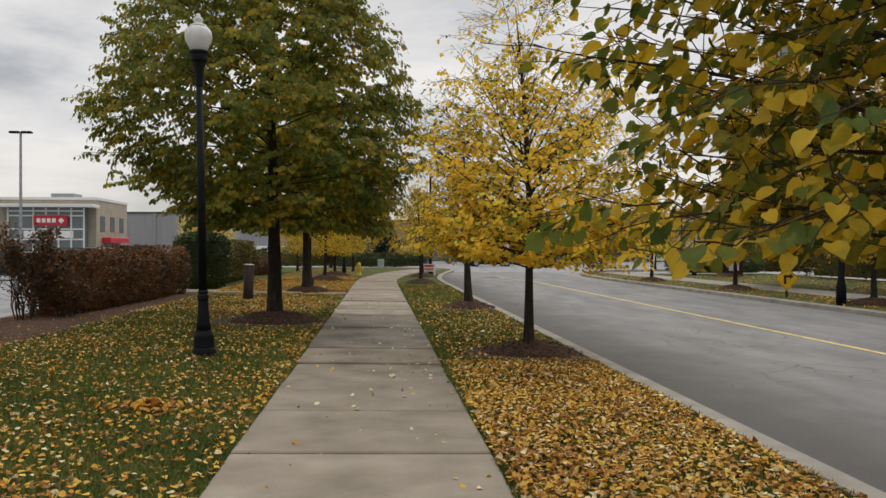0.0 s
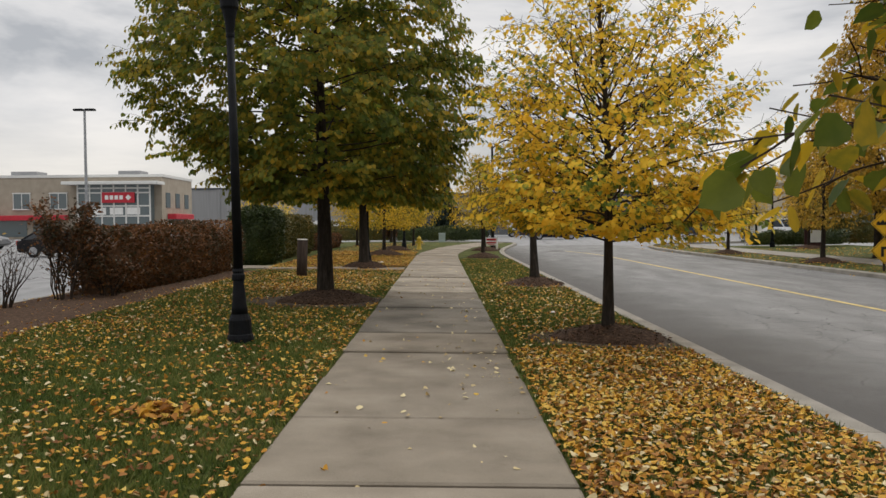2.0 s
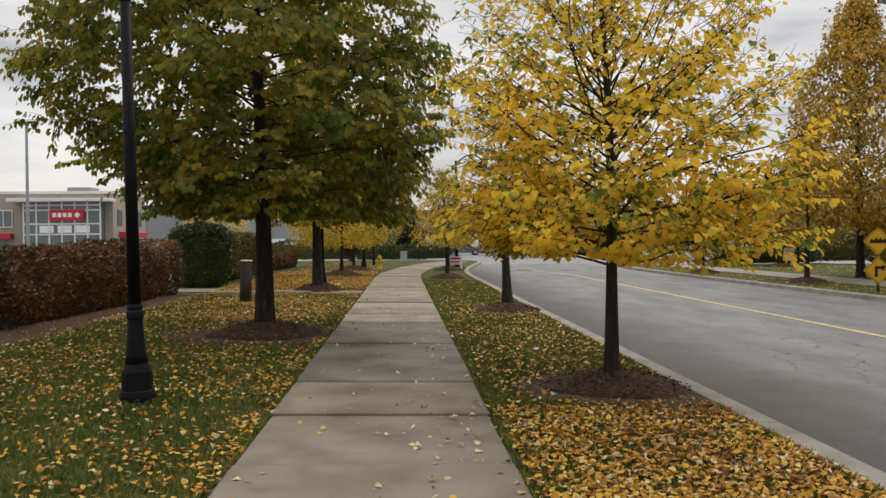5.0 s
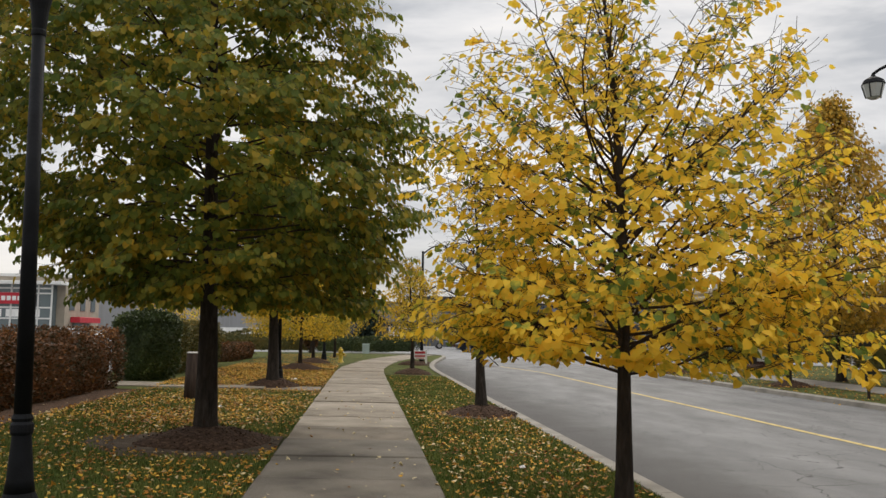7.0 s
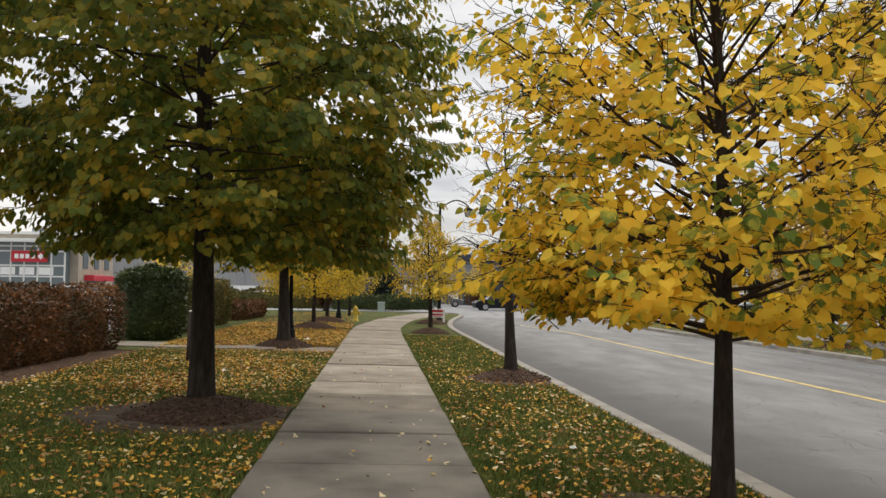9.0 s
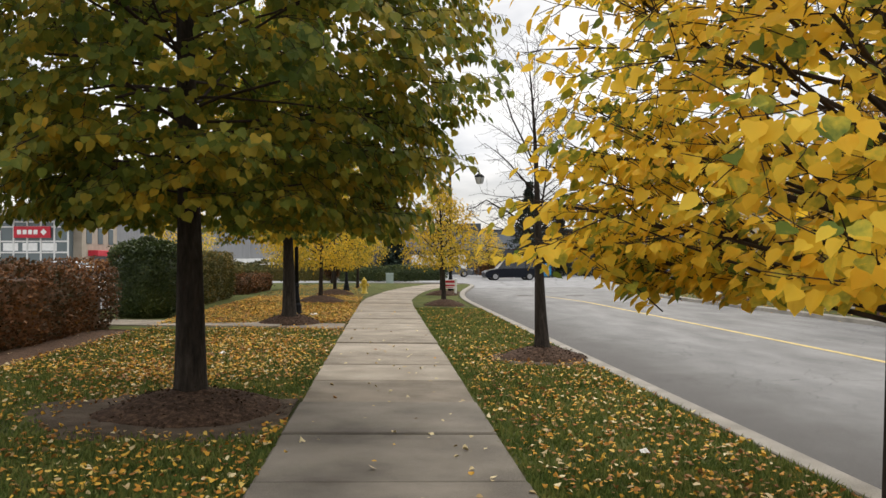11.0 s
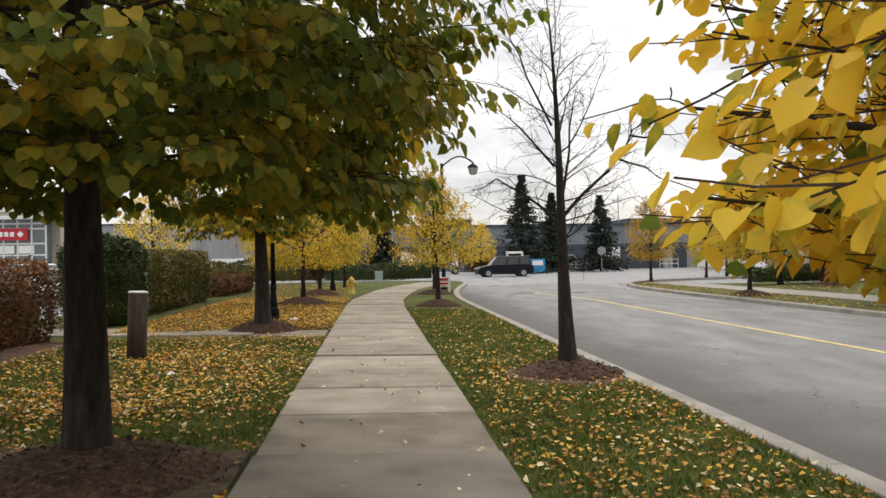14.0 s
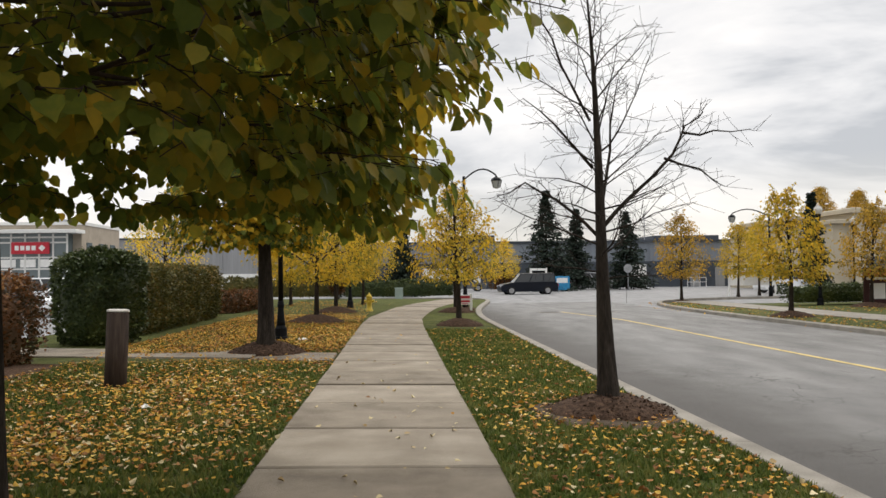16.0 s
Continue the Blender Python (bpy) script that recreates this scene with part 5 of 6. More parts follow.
def spruce(x, y, h, radius, seed):
    r = random.Random(seed)
    rng = np.random.default_rng(seed)
    root = thing("spruce_tree", pose(x, y, -0.15), "dark blue-green spruce tree", "tree", "spruces")
    part("trunk", Shape().tube([(0, 0, 0), (0, 0, h * 0.5), (0, 0, h * 0.98)], [0.18, 0.1, 0.015], 8), M["bark"], root)
    spots, dirs = [], []
    boughs = Shape()
    z = 0.5
    while z < h * 0.98:
        reach = (radius * (1 - z / h) ** 1.05 + 0.1) * r.uniform(0.72, 1.12)
        for k in range(11):
            az = r.uniform(0, 2 * math.pi)
            l = reach * r.uniform(0.65, 1.15)
            tip = Vector((math.cos(az) * l, math.sin(az) * l, z - 0.18 * l + 0.06))
            boughs.tube([(0, 0, z), (math.cos(az) * l * .5, math.sin(az) * l * .5, z - 0.02), tip], [0.02, 0.015, 0.005], 3, False)
            for q in range(int(10 + 26 * l / radius)):
                f = r.uniform(0.12, 1.0)
                spots.append((math.cos(az) * l * f + r.gauss(0, .12) * l, math.sin(az) * l * f + r.gauss(0, .12) * l, z - 0.18 * l * f + r.gauss(0, .07)))
                dirs.append((math.cos(az) + r.gauss(0, .7), math.sin(az) + r.gauss(0, .7), -0.35 + r.gauss(0, .35)))
        z += 0.27
    part("branchwork", boughs, M["twig"], root)["kind"] = "stuff"
    leaves("crown", np.array(spots), np.array(dirs), rng.uniform(.18, .34, len(spots)), LEAF["needle"], root, rng, True)["kind"] = "stuff"


for q in ((14.3, 90, 9.8, 3.3, 111), (18.3, 95, 8.4, 2.5, 112), (22.6, 92, 7.7, 3.0, 113), (31, 72, 7.5, 1.5, 114), (0.5, 76, 6.0, 2.0, 115), (-3.0, 77, 6.6, 2.1, 116)):
    spruce(*q)

# ---- small street furniture ----
yp = material("yellow_hydrant_paint", [(0.3, (0.48, 0.34, 0.04)), (0.7, (0.66, 0.48, 0.06))], scale=9, rough=0.5, bump=0.2)
hydrant = thing("fire_hydrant", pose(-1.07, 46.0, 0.02), "yellow painted cast-iron fire hydrant on the lawn", "hydrant")
part("barrel", Shape().lathe([(0.15, -0.1), (0.15, 0.04), (0.11, 0.05), (0.10, 0.45), (0.13, 0.47), (0.13, 0.51)], 16), yp, hydrant, smooth=True)
part("bonnet", Shape().lathe([(0.125, 0.51), (0.115, 0.58), (0.08, 0.64), (0.035, 0.66), (0.035, 0.72), (0.02, 0.725)], 16), yp, hydrant, smooth=True)
for sx in (-1, 1):
    part("nozzle", Shape().lathe([(0.05, 0), (0.05, 0.07), (0.065, 0.07), (0.065, 0.11), (0.03, 0.12)], 12).move(pose(sx * 0.09, 0, 0.38, 0, 90 * sx, 0)), yp, hydrant)
part("nozzle", Shape().lathe([(0.07, 0), (0.07, 0.06), (0.085, 0.06), (0.085, 0.1), (0.03, 0.115)], 12).move(pose(0, -0.08, 0.33, 90, 0, 0)), yp, hydrant)

sign_yellow = material("sign_yellow_sheet", [(0.3, (0.62, 0.34, 0.015)), (0.7, (0.74, 0.42, 0.02))], scale=3, rough=0.4, bump=0.0)
sign_black = ramp_mat("sign_black", (0.012, 0.012, 0.012), 0.2, rough=0.5)
steel = ramp_mat("galvanised_steel", (0.30, 0.31, 0.32), 0.2, scale=7, rough=0.5, metal=0.6)
white = ramp_mat("white_painted", (0.74, 0.74, 0.72), 0.08, scale=3, rough=0.6)
red = ramp_mat("red_panel", (0.45, 0.025, 0.04), 0.15, scale=3, rough=0.5)
sign = thing("warning_sign", pose(12.86, 25.2, -0.08, 0, 0, -6), "steel post with two yellow diamond road warning signs", "road sign")
part("post", Shape().box(-0.035, 0.035, 0.0, 0.03, -0.3, 1.72), M["wood"], sign, "dark wooden post")


def diamond(zc, half, symbol):
    d = part("diamond_plate", Shape().prism([(0, -half), (half, 0), (0, half), (-half, 0)], -0.004, 0.004).move(pose(0, -0.012, zc, 90, 0, 0)), sign_yellow, sign, "yellow diamond plate with a black symbol")
    b = 0.012
    for k in range(4):
        part("border", Shape().box(-half * 0.66, half * 0.66, -0.0015, 0.0015, -b / 2, b / 2).move(pose(0, -0.019, zc) @ pose(0, 0, 0, 0, 45 + 90 * k, 0) @ pose(0, 0, half * 0.64)), sign_black, d)
    part("symbol", Shape().prism(symbol, 0, 0.002).move(pose(0, -0.0175, zc, 90, 0, 0)), sign_black, d, "black symbol")


diamond(1.37, 0.39, [(-0.23, -0.05), (0.23, -0.05), (0.23, 0.03), (0.17, 0.08), (0.11, 0.02), (0.06, 0.10), (0.0, 0.03), (-0.06, 0.11), (-0.12, 0.02), (-0.17, 0.07), (-0.23, 0.02)])
diamond(0.58, 0.39, [(-0.10, -0.17), (-0.02, -0.17), (-0.02, 0.04), (0.09, 0.04), (0.09, -0.02), (0.21, 0.08), (0.09, 0.18), (0.09, 0.12), (-0.10, 0.12)])


def board_sign(name, x, y, z, w, h, rz, face, bars, label, legs=0.5, depth=0.05):
    """A flat board on two legs; bars: x0, x1, z0, z1, material."""
    root = thing(name, pose(x, y, z, 0, 0, rz), label, "sign")
    part("panel", Shape().box(-w / 2, w / 2, -depth / 2, depth / 2, legs, legs + h, 0.01), face, root)
    for sx in (-1, 1):
        part("leg", Shape().box(sx * w / 2 - 0.05, sx * w / 2 + 0.05, -0.05, 0.05, -0.2, legs + h + 0.04), face, root)
    for x0, x1, z0, z1, mt in bars:
        part("bar", Shape().box(x0, x1, -depth / 2 - 0.006, -depth / 2 - 0.002, legs + z0, legs + z1), mt, root)
    return root


board_sign("yard_sign", 2.85, 46.6, -0.05, 0.62, 0.42, -4, white, [(-0.27, 0.27, 0.27, 0.38, red), (-0.27, 0.27, 0.11, 0.19, red), (-0.18, 0.18, 0.03, 0.06, red)], "small white yard sign with red bars", 0.22)
board_sign("site_board", 23.9, 66.4, -0.1, 3.0, 1.5, -10, white, [(-1.2, 1.2, 1.15, 1.35, sign_black), (-0.9, 0.2, 0.75, 0.9, red), (0.3, 1.2, 0.6, 0.95, steel)], "white notice board on two white posts", 0.6, 0.1)
dark = ramp_mat("dark_red_brown_panel", (0.05, 0.02, 0.018), 0.2, scale=3)
board_sign("menu_board", 20.0, 45.4, -0.08, 0.95, 1.5, -12, dark, [(-0.42, 0.42, 1.15, 1.45, red), (-0.42, 0.42, 1.0, 1.1, white), (-0.3, 0.3, 0.2, 0.85, white)], "dark board with red head and white notice", 0.1, 0.12)
board_sign("lot_board", 13.0, 87, -0.15, 1.5, 1.5, 0, white, [(-0.6, 0.6, 0.5, 1.3, M["iron"]), (-0.5, 0.5, 0.2, 0.4, white)], "white framed board with a dark panel", 0.6)

lantern_glass = glass_mat("lantern_glass", (0.35, 0.36, 0.34), 0.2)


def arm_lamp(x, y, z, h, way, reach):
    """A tall street light with a curved arm and a hanging lantern."""
    root = thing("arm_street_light", pose(x, y, z), "tall dark street light with curved arm and hanging lantern", "lamp", "arm street lights")
    part("pole", Shape().lathe([(0.13, -0.1), (0.13, 0.5), (0.085, 0.7), (0.06, h)], 12), M["iron"], root, smooth=True)
    pts = [(way * reach * f, 0, h - 0.15 + 0.55 * math.sin(f * 2.5) - 0.15 * f) for f in (0, .15, .3, .45, .6, .75, .9, 1.0)]
    part("arm", Shape().tube(pts, [0.035] * 8, 6), M["iron"], root, smooth=True)
    ex, ez = pts[-1][0], pts[-1][2]
    lan = part("lantern", Shape().lathe([(0.03, 0.0), (0.05, -0.05), (0.2, -0.14), (0.24, -0.22), (0.235, -0.24)], 10, (ex, 0, ez)), M["iron"], root)
    part("glass", Shape().lathe([(0.225, -0.242), (0.15, -0.52), (0.06, -0.56)], 10, (ex, 0, ez)), lantern_glass, lan, "pale lantern glass")
    for k in range(5):
        a = 2 * math.pi * k / 5
        part("rib", Shape().tube([(ex + 0.232 * math.cos(a), 0.232 * math.sin(a), ez - 0.24), (ex + 0.158 * math.cos(a), 0.158 * math.sin(a), ez - 0.53)], [0.012, 0.012], 4), M["iron"], lan)


arm_lamp(12.5, 21.5, -0.08, 7.2, -1, 1.6)
arm_lamp(2.98, 47.3, -0.05, 5.7, 1, 1.4)
arm_lamp(23.6, 63.0, -0.15, 5.2, -1, 2.4)
pole = thing("floodlight_pole", pose(-27.6, 66.4, -0.2), "tall pale steel parking lot floodlight pole", "lamp")
part("shaft", Shape().tube([(0, 0, 0), (0, 0, 10.7)], [0.14, 0.09], 10), steel, pole)
part("base", Shape().lathe([(0.3, -0.1), (0.3, 0.8), (0.28, 0.82)], 14), M["kerb"], pole, "concrete foot")
for sx in (-1, 1):
    part("head", Shape().box(sx * 0.45 - 0.38, sx * 0.45 + 0.38, -0.2, 0.2, 10.62, 10.78, 0.05), M["iron"], pole, "flat dark lamp head")
box_green = ramp_mat("pale_green_box_paint", (0.30, 0.36, 0.33), 0.1, scale=3)
ub = thing("utility_box", pose(0.2, 64.5, 0.0), "pale green utility cabinet on the lawn", "cabinet")
part("body", Shape().box(-0.25, 0.25, -0.2, 0.2, -0.1, 0.62, 0.03), box_green, ub)
part("lid", Shape().box(-0.27, 0.27, -0.22, 0.22, 0.62, 0.67, 0.02), box_green, ub)
stop = thing("stop_sign", pose(21.0, 86, -0.15), "back of a stop sign on a steel post", "road sign")
part("post", Shape().tube([(0, 0, 0), (0, 0, 2.2)], [0.04, 0.04], 8), steel, stop)
part("plate", Shape().prism([(0.42 * math.cos(math.pi / 8 + k * math.pi / 4), 0.42 * math.sin(math.pi / 8 + k * math.pi / 4)) for k in range(8)], -0.01, 0.01).move(pose(0, -0.05, 2.0, 90, 0, 0)), steel, stop)
blue = ramp_mat("blue_box_paint", (0.03, 0.22, 0.42), 0.15, scale=3)
nb = thing("newspaper_box", pose(15.2, 87.5, -0.15), "light blue newspaper box on the pavement", "box")
part("body", Shape().box(-0.7, 0.7, -0.35, 0.35, 0.1, 1.35, 0.05), blue, nb)
part("window", Shape().box(-0.5, 0.5, -0.362, -0.352, 0.75, 1.2), white, nb)
for sx in (-0.5, 0.5):
    part("foot", Shape().box(sx - 0.08, sx + 0.08, -0.3, 0.3, 0, 0.1), M["iron"], nb)


# ---- cars ----
tyre = ramp_mat("tyre_rubber", (0.015, 0.015, 0.015), 0.2, scale=9)
rim = ramp_mat("alloy_rim", (0.35, 0.35, 0.36), 0.1, scale=9, metal=0.7, rough=0.35)
carglass = glass_mat("car_glass", (0.015, 0.018, 0.02), 0.05)
lampred = ramp_mat("tail_lamp_red", (0.35, 0.01, 0.01), 0.1, rough=0.3)


def car(x, y, z, rz, paint, label, tall=False, length=4.6, width=1.8):
    """A car, long along its x axis, front at -x."""
    root = thing("car", pose(x, y, z, 0, 0, rz), label, "car", "cars")
    L, W = length / 2, width / 2
    top = 1.72 if tall else 1.45
    belt = 1.02 if tall else 0.92
    lower = [(-L, 0.42), (-L + 0.04, 0.72), (-L + 0.25, 0.86 if tall else 0.78), (-L + 1.15, belt), (L - 0.35, belt + 0.02), (L - 0.02, belt - 0.1), (L, 0.45), (L - 0.1, 0.26), (-L + 0.12, 0.26)]
    s = Shape()
    k = len(lower)
    for yy, q in ((-W, 0.975), (-W + 0.1, 1.0), (W - 0.1, 1.0), (W, 0.975)):
        s.v += [(a * q, yy, 0.6 + (b - 0.6) * q) for a, b in lower]
    for i in range(3):
        s.f += [(i * k + j, (i + 1) * k + j, (i + 1) * k + (j + 1) % k, i * k + (j + 1) % k) for j in range(k)]
    s.f += [tuple(range(k)), tuple(3 * k + j for j in reversed(range(k)))]
    part("body", s, paint, root)
    r0, r1 = (-L + 1.75, L - 0.42) if tall else (-L + 1.95, L - 1.15)
    cab = Shape()
    for zz, a, b, w in ((belt, -L + 1.1, L - 0.25, W - 0.08), (top - 0.06, r0 - 0.08, r1 + 0.1, W - 0.24)):
        cab.v += [(a, -w, zz), (b, -w, zz), (b, w, zz), (a, w, zz)]
    cab.f = [(0, 1, 5, 4), (1, 2, 6, 5), (2, 3, 7, 6), (3, 0, 4, 7), (4, 5, 6, 7)]
    part("window_glass", cab, carglass, root, "dark car glass")
    part("roof", Shape().box(r0 - 0.08, r1 + 0.1, -W + 0.22, W - 0.22, top - 0.062, top, 0.06), paint, root)
    for sy in (-1, 1):
        for f in (0.0, 0.36, 0.7, 1.0):
            xa, xb = (-L + 1.1) + f * (2 * L - 1.35), (r0 - 0.08) + f * (r1 - r0 + 0.18)
            part("pillar", Shape().tube([(xa, sy * (W - 0.075), belt - 0.02), (xb, sy * (W - 0.235), top - 0.05)], [0.045, 0.04], 4), paint, root)
        part("headlight", Shape().box(-L - 0.012, -L + 0.2, sy * (W - 0.3) - 0.2, sy * (W - 0.3) + 0.2, 0.62, 0.76, 0.03), rim, root, "clear headlight")
        part("tail_light", Shape().box(L - 0.15, L + 0.012, sy * (W - 0.2) - 0.14, sy * (W - 0.2) + 0.14, 0.66, 0.86, 0.02), lampred, root, "red tail light")
        for xx in (-L + 0.85, L - 0.9):
            wh = part("wheel", Shape().lathe([(0.2, -0.1), (0.31, -0.1), (0.34, -0.06), (0.34, 0.06), (0.31, 0.1), (0.2, 0.1)], 18).move(pose(xx, sy * (W - 0.08), 0.34, 90, 0, 0)), tyre, root)
            part("rim", Shape().lathe([(0.21, -0.105), (0.19, -0.107), (0.05, -0.09), (0.05, 0.09), (0.19, 0.107), (0.21, 0.105)], 14).move(pose(xx, sy * (W - 0.08), 0.34, 90, 0, 0)), rim, wh)
    return root


paints = {n: ramp_mat(n + "_car_paint", c, 0.08, scale=1.0, rough=0.3, spec=0.16, bump=0) for n, c in dict(black=(0.012, 0.012, 0.014), white=(0.75, 0.76, 0.77), silver=(0.42, 0.43, 0.45), navy=(0.008, 0.010, 0.016), grey=(0.12, 0.125, 0.13)).items()}
car(10.6, 78.4, -0.21, 4, paints["navy"], "dark navy sport utility van on the cross street", True, 4.7, 1.85)
G0 = ROAD_Z - 0.012
for x, y, rz, p, tall, lab in [(-17.2, 48.5, 92, "black", True, "black parked sport utility vehicle in the lot"), (-14.6, 50.5, 92, "white", False, "white parked sedan in the lot"), (-19.5, 45, 180, "black", False, "black parked sedan in the lot"), (-22, 57, 180, "silver", False, "silver parked car in the lot"), (-18, 56.5, 180, "white", True, "white parked car behind the hedge"), (-33, 60, 180, "grey", True, "grey parked car in the lot"), (29, 72, 185, "white", True, "white parked sport utility vehicle"), (20.0, 96, 180, "silver", True, "silver pickup parked by the building"), (24.0, 97, 180, "grey", False, "grey car parked by the building"), (6.5, 93, 180, "grey", False, "grey car parked behind the hedge")]:
    car(x, y, G0, rz, paints[p], lab, tall)

# ---- buildings ----
stucco = ramp_mat("tan_stucco", (0.33, 0.285, 0.225), 0.12, scale=1.2, bump=0.3, bump_scale=30)
cladding = ramp_mat("grey_cladding", (0.27, 0.275, 0.28), 0.1, scale=0.6, bump=0.1, stretch=(6, 6, 0.3))
bluegrey = ramp_mat("blue_grey_metal_cladding", (0.20, 0.225, 0.26), 0.12, scale=0.5, bump=0.1, stretch=(5, 5, 0.2), rough=0.55)
darkblue = ramp_mat("dark_slate_block", (0.055, 0.065, 0.08), 0.15, scale=1.5, bump=0.3)
beige = ramp_mat("beige_stucco", (0.46, 0.40, 0.30), 0.08, scale=1.2, bump=0.25, bump_scale=30)
winglass = glass_mat("window_glass", (0.10, 0.13, 0.14), 0.06)
frame_w = ramp_mat("white_window_frame", (0.62, 0.62, 0.60), 0.06, rough=0.5)


def window(parent, x0, x1, z0, z1, y, n=2):
    w = part("window", Shape().box(x0, x1, y - 0.06, y + 0.05, z0, z1), winglass, parent)
    part("sill", Shape().box(x0 - 0.12, x1 + 0.12, y - 0.2, y - 0.05, z0 - 0.14, z0), frame_w, w)
    part("head_trim", Shape().box(x0 - 0.12, x1 + 0.12, y - 0.14, y - 0.05, z1, z1 + 0.16), frame_w, w)
    for i in range(n + 1):
        xx = x0 + (x1 - x0) * i / n
        part("frame", Shape().box(xx - 0.05, xx + 0.05, y - 0.1, y - 0.055, z0, z1), frame_w, w)
    return w


bank = thing("bank_building", pose(0, 0, -0.2), "two-storey tan stucco bank with glass front and red sign", "building")
part("wall", Shape().box(-85, -36.3, 110, 123, 0, 8.0), stucco, bank)
part("parapet", Shape().box(-85.1, -36.2, 109.9, 123.1, 8.0, 8.35), frame_w, bank, "pale parapet cap")
part("canopy", Shape().box(-48.2, -35.9, 107.2, 110, 6.95, 7.35, 0.05), frame_w, bank, "flat white canopy slab")
front = part("glass_front", Shape().box(-46.6, -37.3, 108.4, 109.98, 0.0, 6.93), winglass, bank, "two-storey glazed entrance front")
for i in range(7):
    xx = -46.6 + 9.3 * i / 6
    part("mullion", Shape().box(xx - 0.09, xx + 0.09, 108.28, 108.39, 0, 6.93), frame_w, front)
for zz in (2.9, 4.2, 5.9, 6.5):
    part("transom", Shape().box(-46.6, -37.3, 108.3, 108.392, zz - 0.09, zz + 0.09), frame_w, front)
for i in range(3):
    part("blind", Shape().box(-44.7 + 2.2 * i, -43.0 + 2.2 * i, 108.37, 108.396, 3.1, 4.0), white, front)
fascia = part("sign_panel", Shape().box(-43.35, -39.2, 108.0, 108.26, 4.62, 5.95, 0.02), red, bank, "red sign panel with white block shapes")
for i in range(4):
    part("block", Shape().box(-42.95 + 0.62 * i, -42.5 + 0.62 * i, 107.97, 107.995, 5.02, 5.55), white, fascia)
part("lozenge", Shape().prism([(0, -0.38), (0.38, 0), (0, 0.38), (-0.38, 0)], 0, 0.03).move(pose(-39.95, 107.99, 5.28, 90, 0, 0)), white, fascia)
for xx in (-54.6, -49.8, -59.4, -64.2):
    window(bank, xx - 1.1, xx + 1.1, 3.95, 5.9, 110)
part("awning", Shape().box(-85, -48.5, 108.9, 109.95, 2.45, 3.1, 0.05), red, bank, "red awning")
for i in range(8):
    part("shop_window", Shape().box(-84 + 4.4 * i, -80.4 + 4.4 * i, 109.93, 110.05, 0.3, 2.4), winglass, bank)
part("awning", Shape().box(-36.25, -35.1, 112, 120, 2.5, 3.2, 0.05), red, bank, "red awning")
for i in range(3):
    part("window", Shape().box(-36.32, -36.22, 111.5 + 4 * i, 113.2 + 4 * i, 4.0, 6.0), winglass, bank)
part("side_door", Shape().box(-36.32, -36.22, 113, 119, 0.0, 2.4), winglass, bank)
for xx, w in ((-58, 3.5), (-43.5, 3.0)):
    part("rooftop_unit", Shape().box(xx, xx + w, 114, 117, 8.0, 9.1, 0.05), cladding, bank)

store = thing("store_building", pose(0, 0, -0.2), "large plain grey store building behind the lot", "building")
part("wall", Shape().box(-52, -6, 136, 170, 0, 7.4), cladding, store)
part("base_wall", Shape().box(-30, -6, 135.8, 135.99, 0, 2.2), white, store, "white base course")
part("coping", Shape().box(-52.1, -5.9, 135.85, 136.2, 7.4, 7.65), darkblue, store)
for i in range(6):
    part("pilaster", Shape().box(-36 + 5 * i, -35.6 + 5 * i, 135.8, 135.99, 2.2, 7.4), cladding, store)

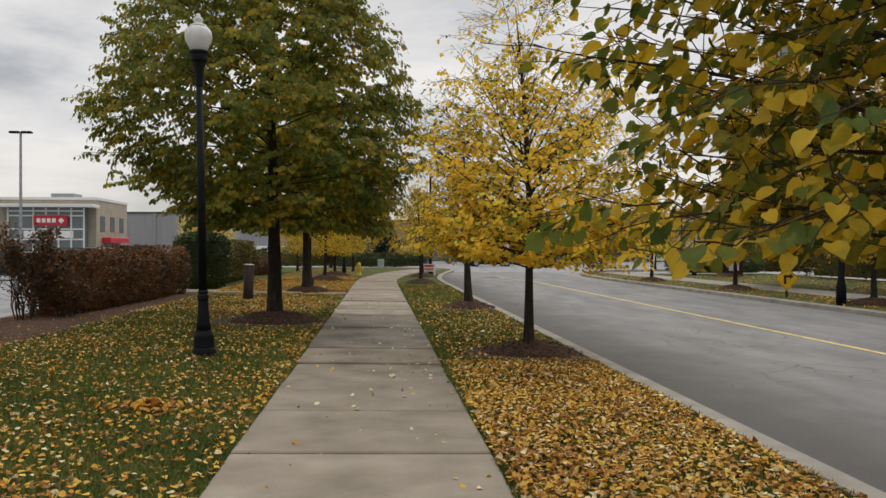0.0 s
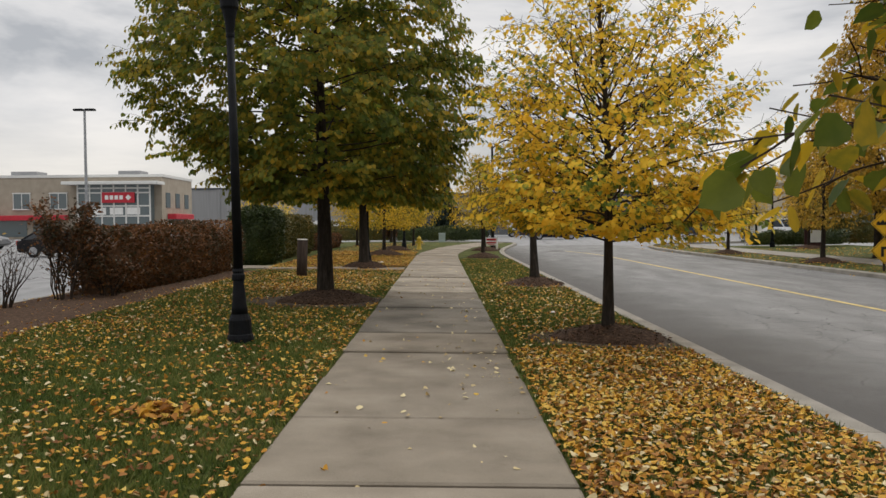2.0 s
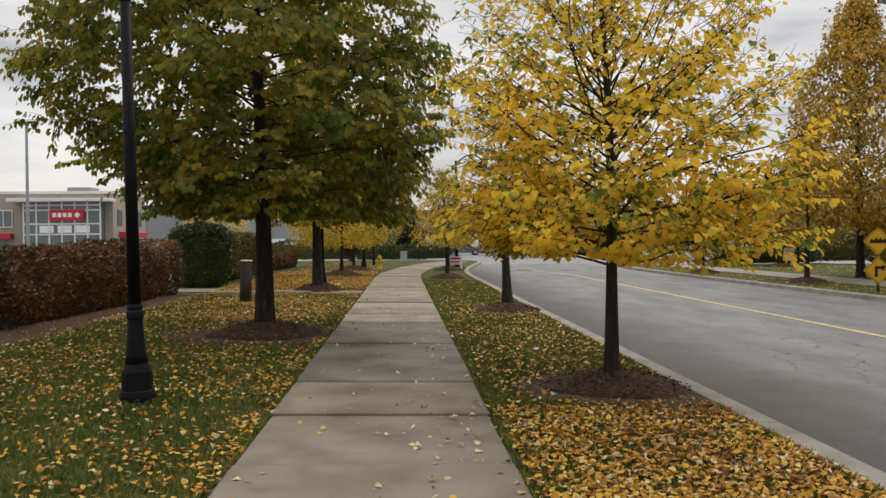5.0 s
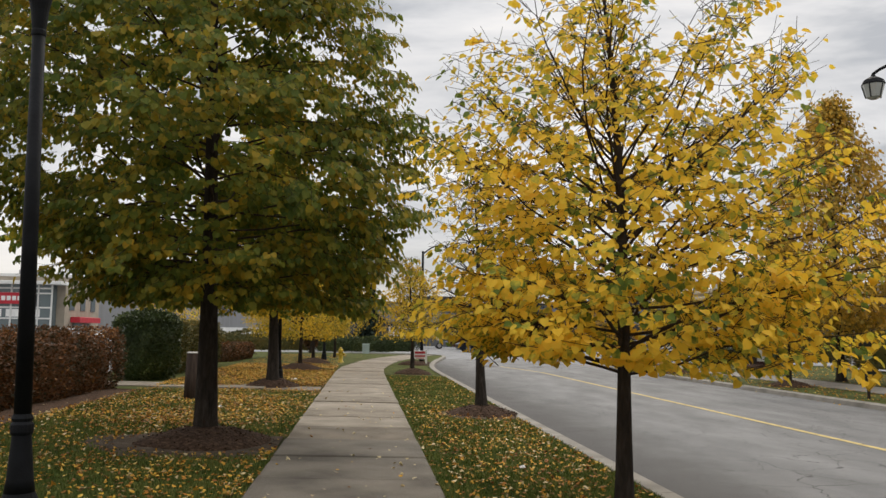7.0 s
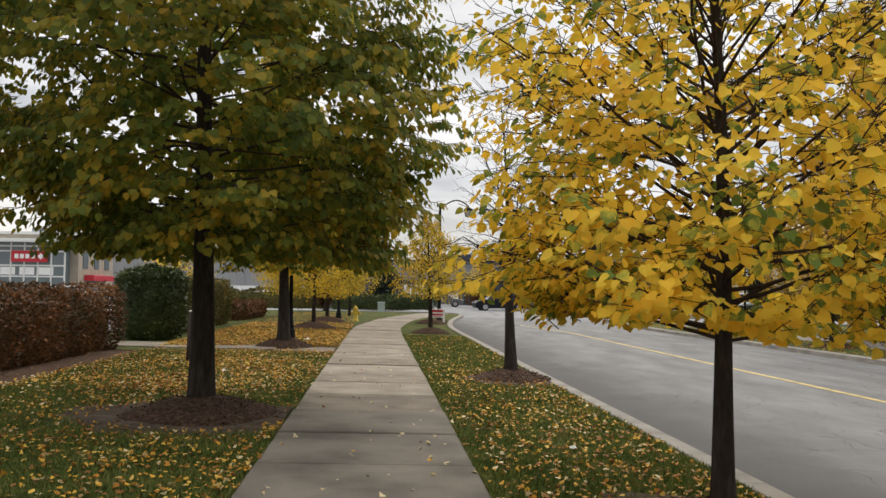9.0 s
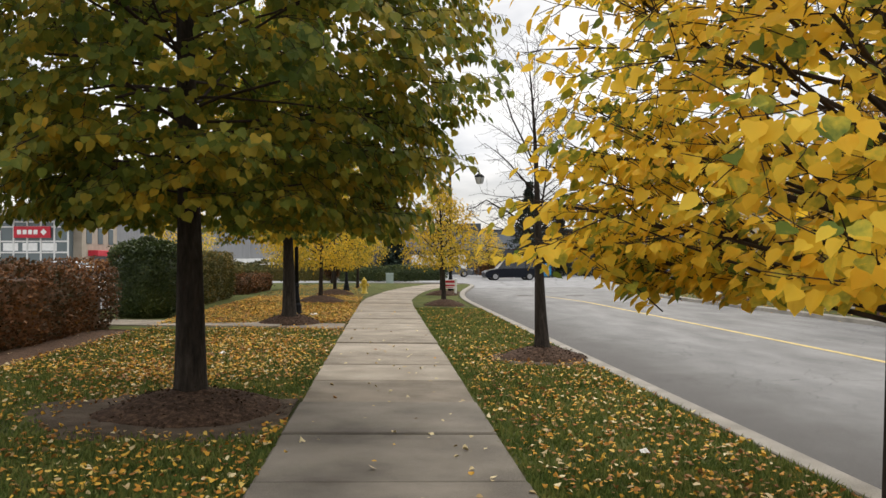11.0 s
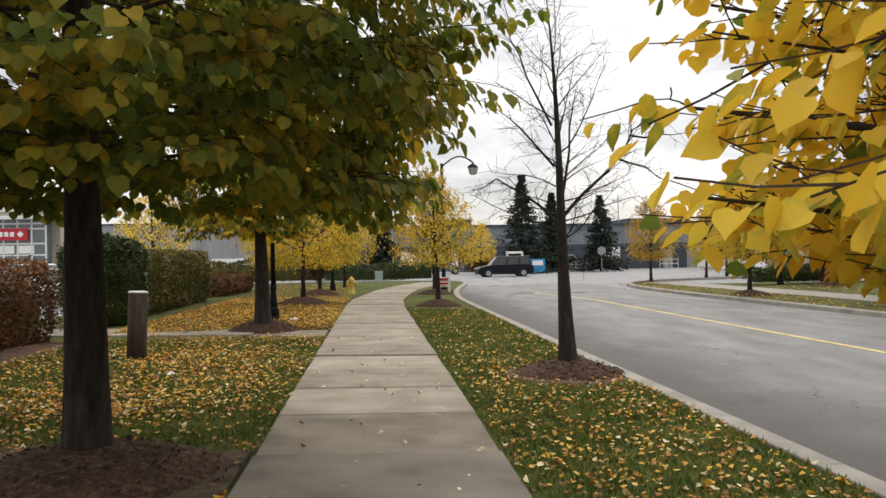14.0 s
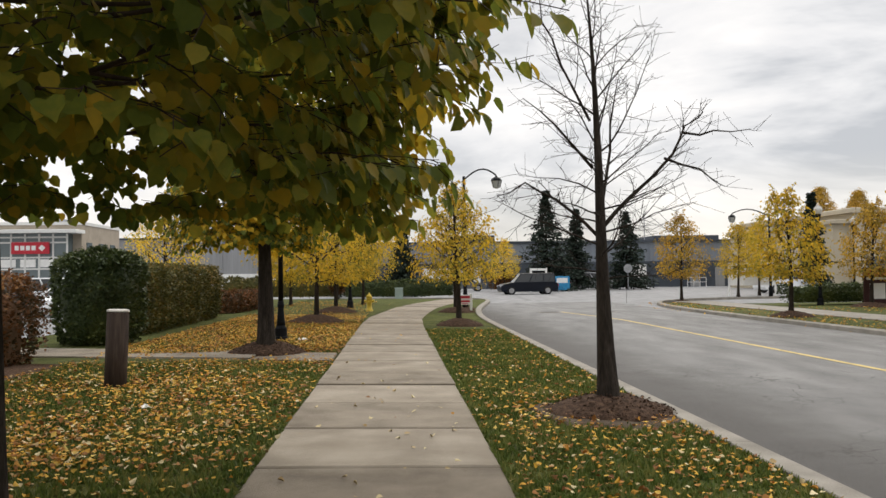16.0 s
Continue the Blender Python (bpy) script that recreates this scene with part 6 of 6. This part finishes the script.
works = thing("industrial_building", pose(0, 0, -0.2), "long low blue-grey industrial building with dark base", "building")
part("wall", Shape().box(-4, 40, 105.3, 140, 0, 5.2), bluegrey, works)
part("base_wall", Shape().box(-4, 40, 105.0, 105.28, 0, 2.95), darkblue, works, "dark slate base wall")
part("coping", Shape().box(-4.1, 40.1, 104.95, 105.6, 5.2, 5.38), darkblue, works)
for i in range(44):
    part("rib", Shape().box(-4 + i, -3.9 + i, 105.22, 105.29, 2.97, 5.2), bluegrey, works)
for xx, w, zz in ((26.6, 1.9, 2.6), (33.6, 1.1, 2.2), (36.5, 1.1, 2.2)):
    part("door", Shape().box(xx, xx + w, 104.93, 104.99, 0, zz), white if w > 1.5 else cladding, works)
part("window", Shape().box(26.8, 28.3, 104.9, 104.98, 2.9, 4.2), winglass, works)
part("loading_bay", Shape().box(3, 9.5, 104.9, 104.98, 0, 2.4), white, works, "white loading bay doors")
part("rooftop_unit", Shape().box(7, 12, 112, 116, 5.2, 6.4), darkblue, works)
part("rooftop_unit", Shape().box(31, 39, 110, 118, 5.2, 6.1), darkblue, works)
part("mast", Shape().tube([(30.5, 112, 5), (30.5, 112, 9.2)], [0.07, 0.05], 6), steel, works)
rail = thing("handrail", pose(33.2, 102, -0.2), "white steel handrail by the door", "rail")
for i in range(4):
    part("upright", Shape().tube([(i * 0.7 - 1, 0, 0), (i * 0.7 - 1, 0, 1.05)], [0.03, 0.03], 6), white, rail)
for zz in (0.55, 1.05):
    part("bar", Shape().tube([(-1, 0, zz), (1.1, 0, zz)], [0.03, 0.03], 6), white, rail)

diner = thing("restaurant_building", pose(0, 0, -0.2), "beige stucco restaurant with stepped cornice", "building")
part("wall", Shape().box(34.2, 62, 75, 95, 0, 5.3), beige, diner)
part("tower_wall", Shape().box(35.6, 62.3, 74.4, 96, 0, 6.1), beige, diner)
part("cornice", Shape().box(33.9, 35.58, 74.6, 95.2, 5.3, 5.6, 0.05), beige, diner)
part("cornice", Shape().box(35.2, 62.6, 74.0, 96.2, 6.1, 6.5, 0.08), beige, diner)
fas = part("sign_panel", Shape().box(38.2, 44, 74.2, 74.39, 3.0, 4.6), cladding, diner, "grey sign panel with dark blocks")
for i in range(6):
    part("block", Shape().box(38.4 + 0.62 * i, 38.8 + 0.62 * i, 74.16, 74.19, 3.35, 4.1), sign_black, fas)
for i in range(4):
    part("window", Shape().box(36.6 + 3.2 * i, 39 + 3.2 * i, 74.3, 74.39, 0.8, 2.7), winglass, diner)
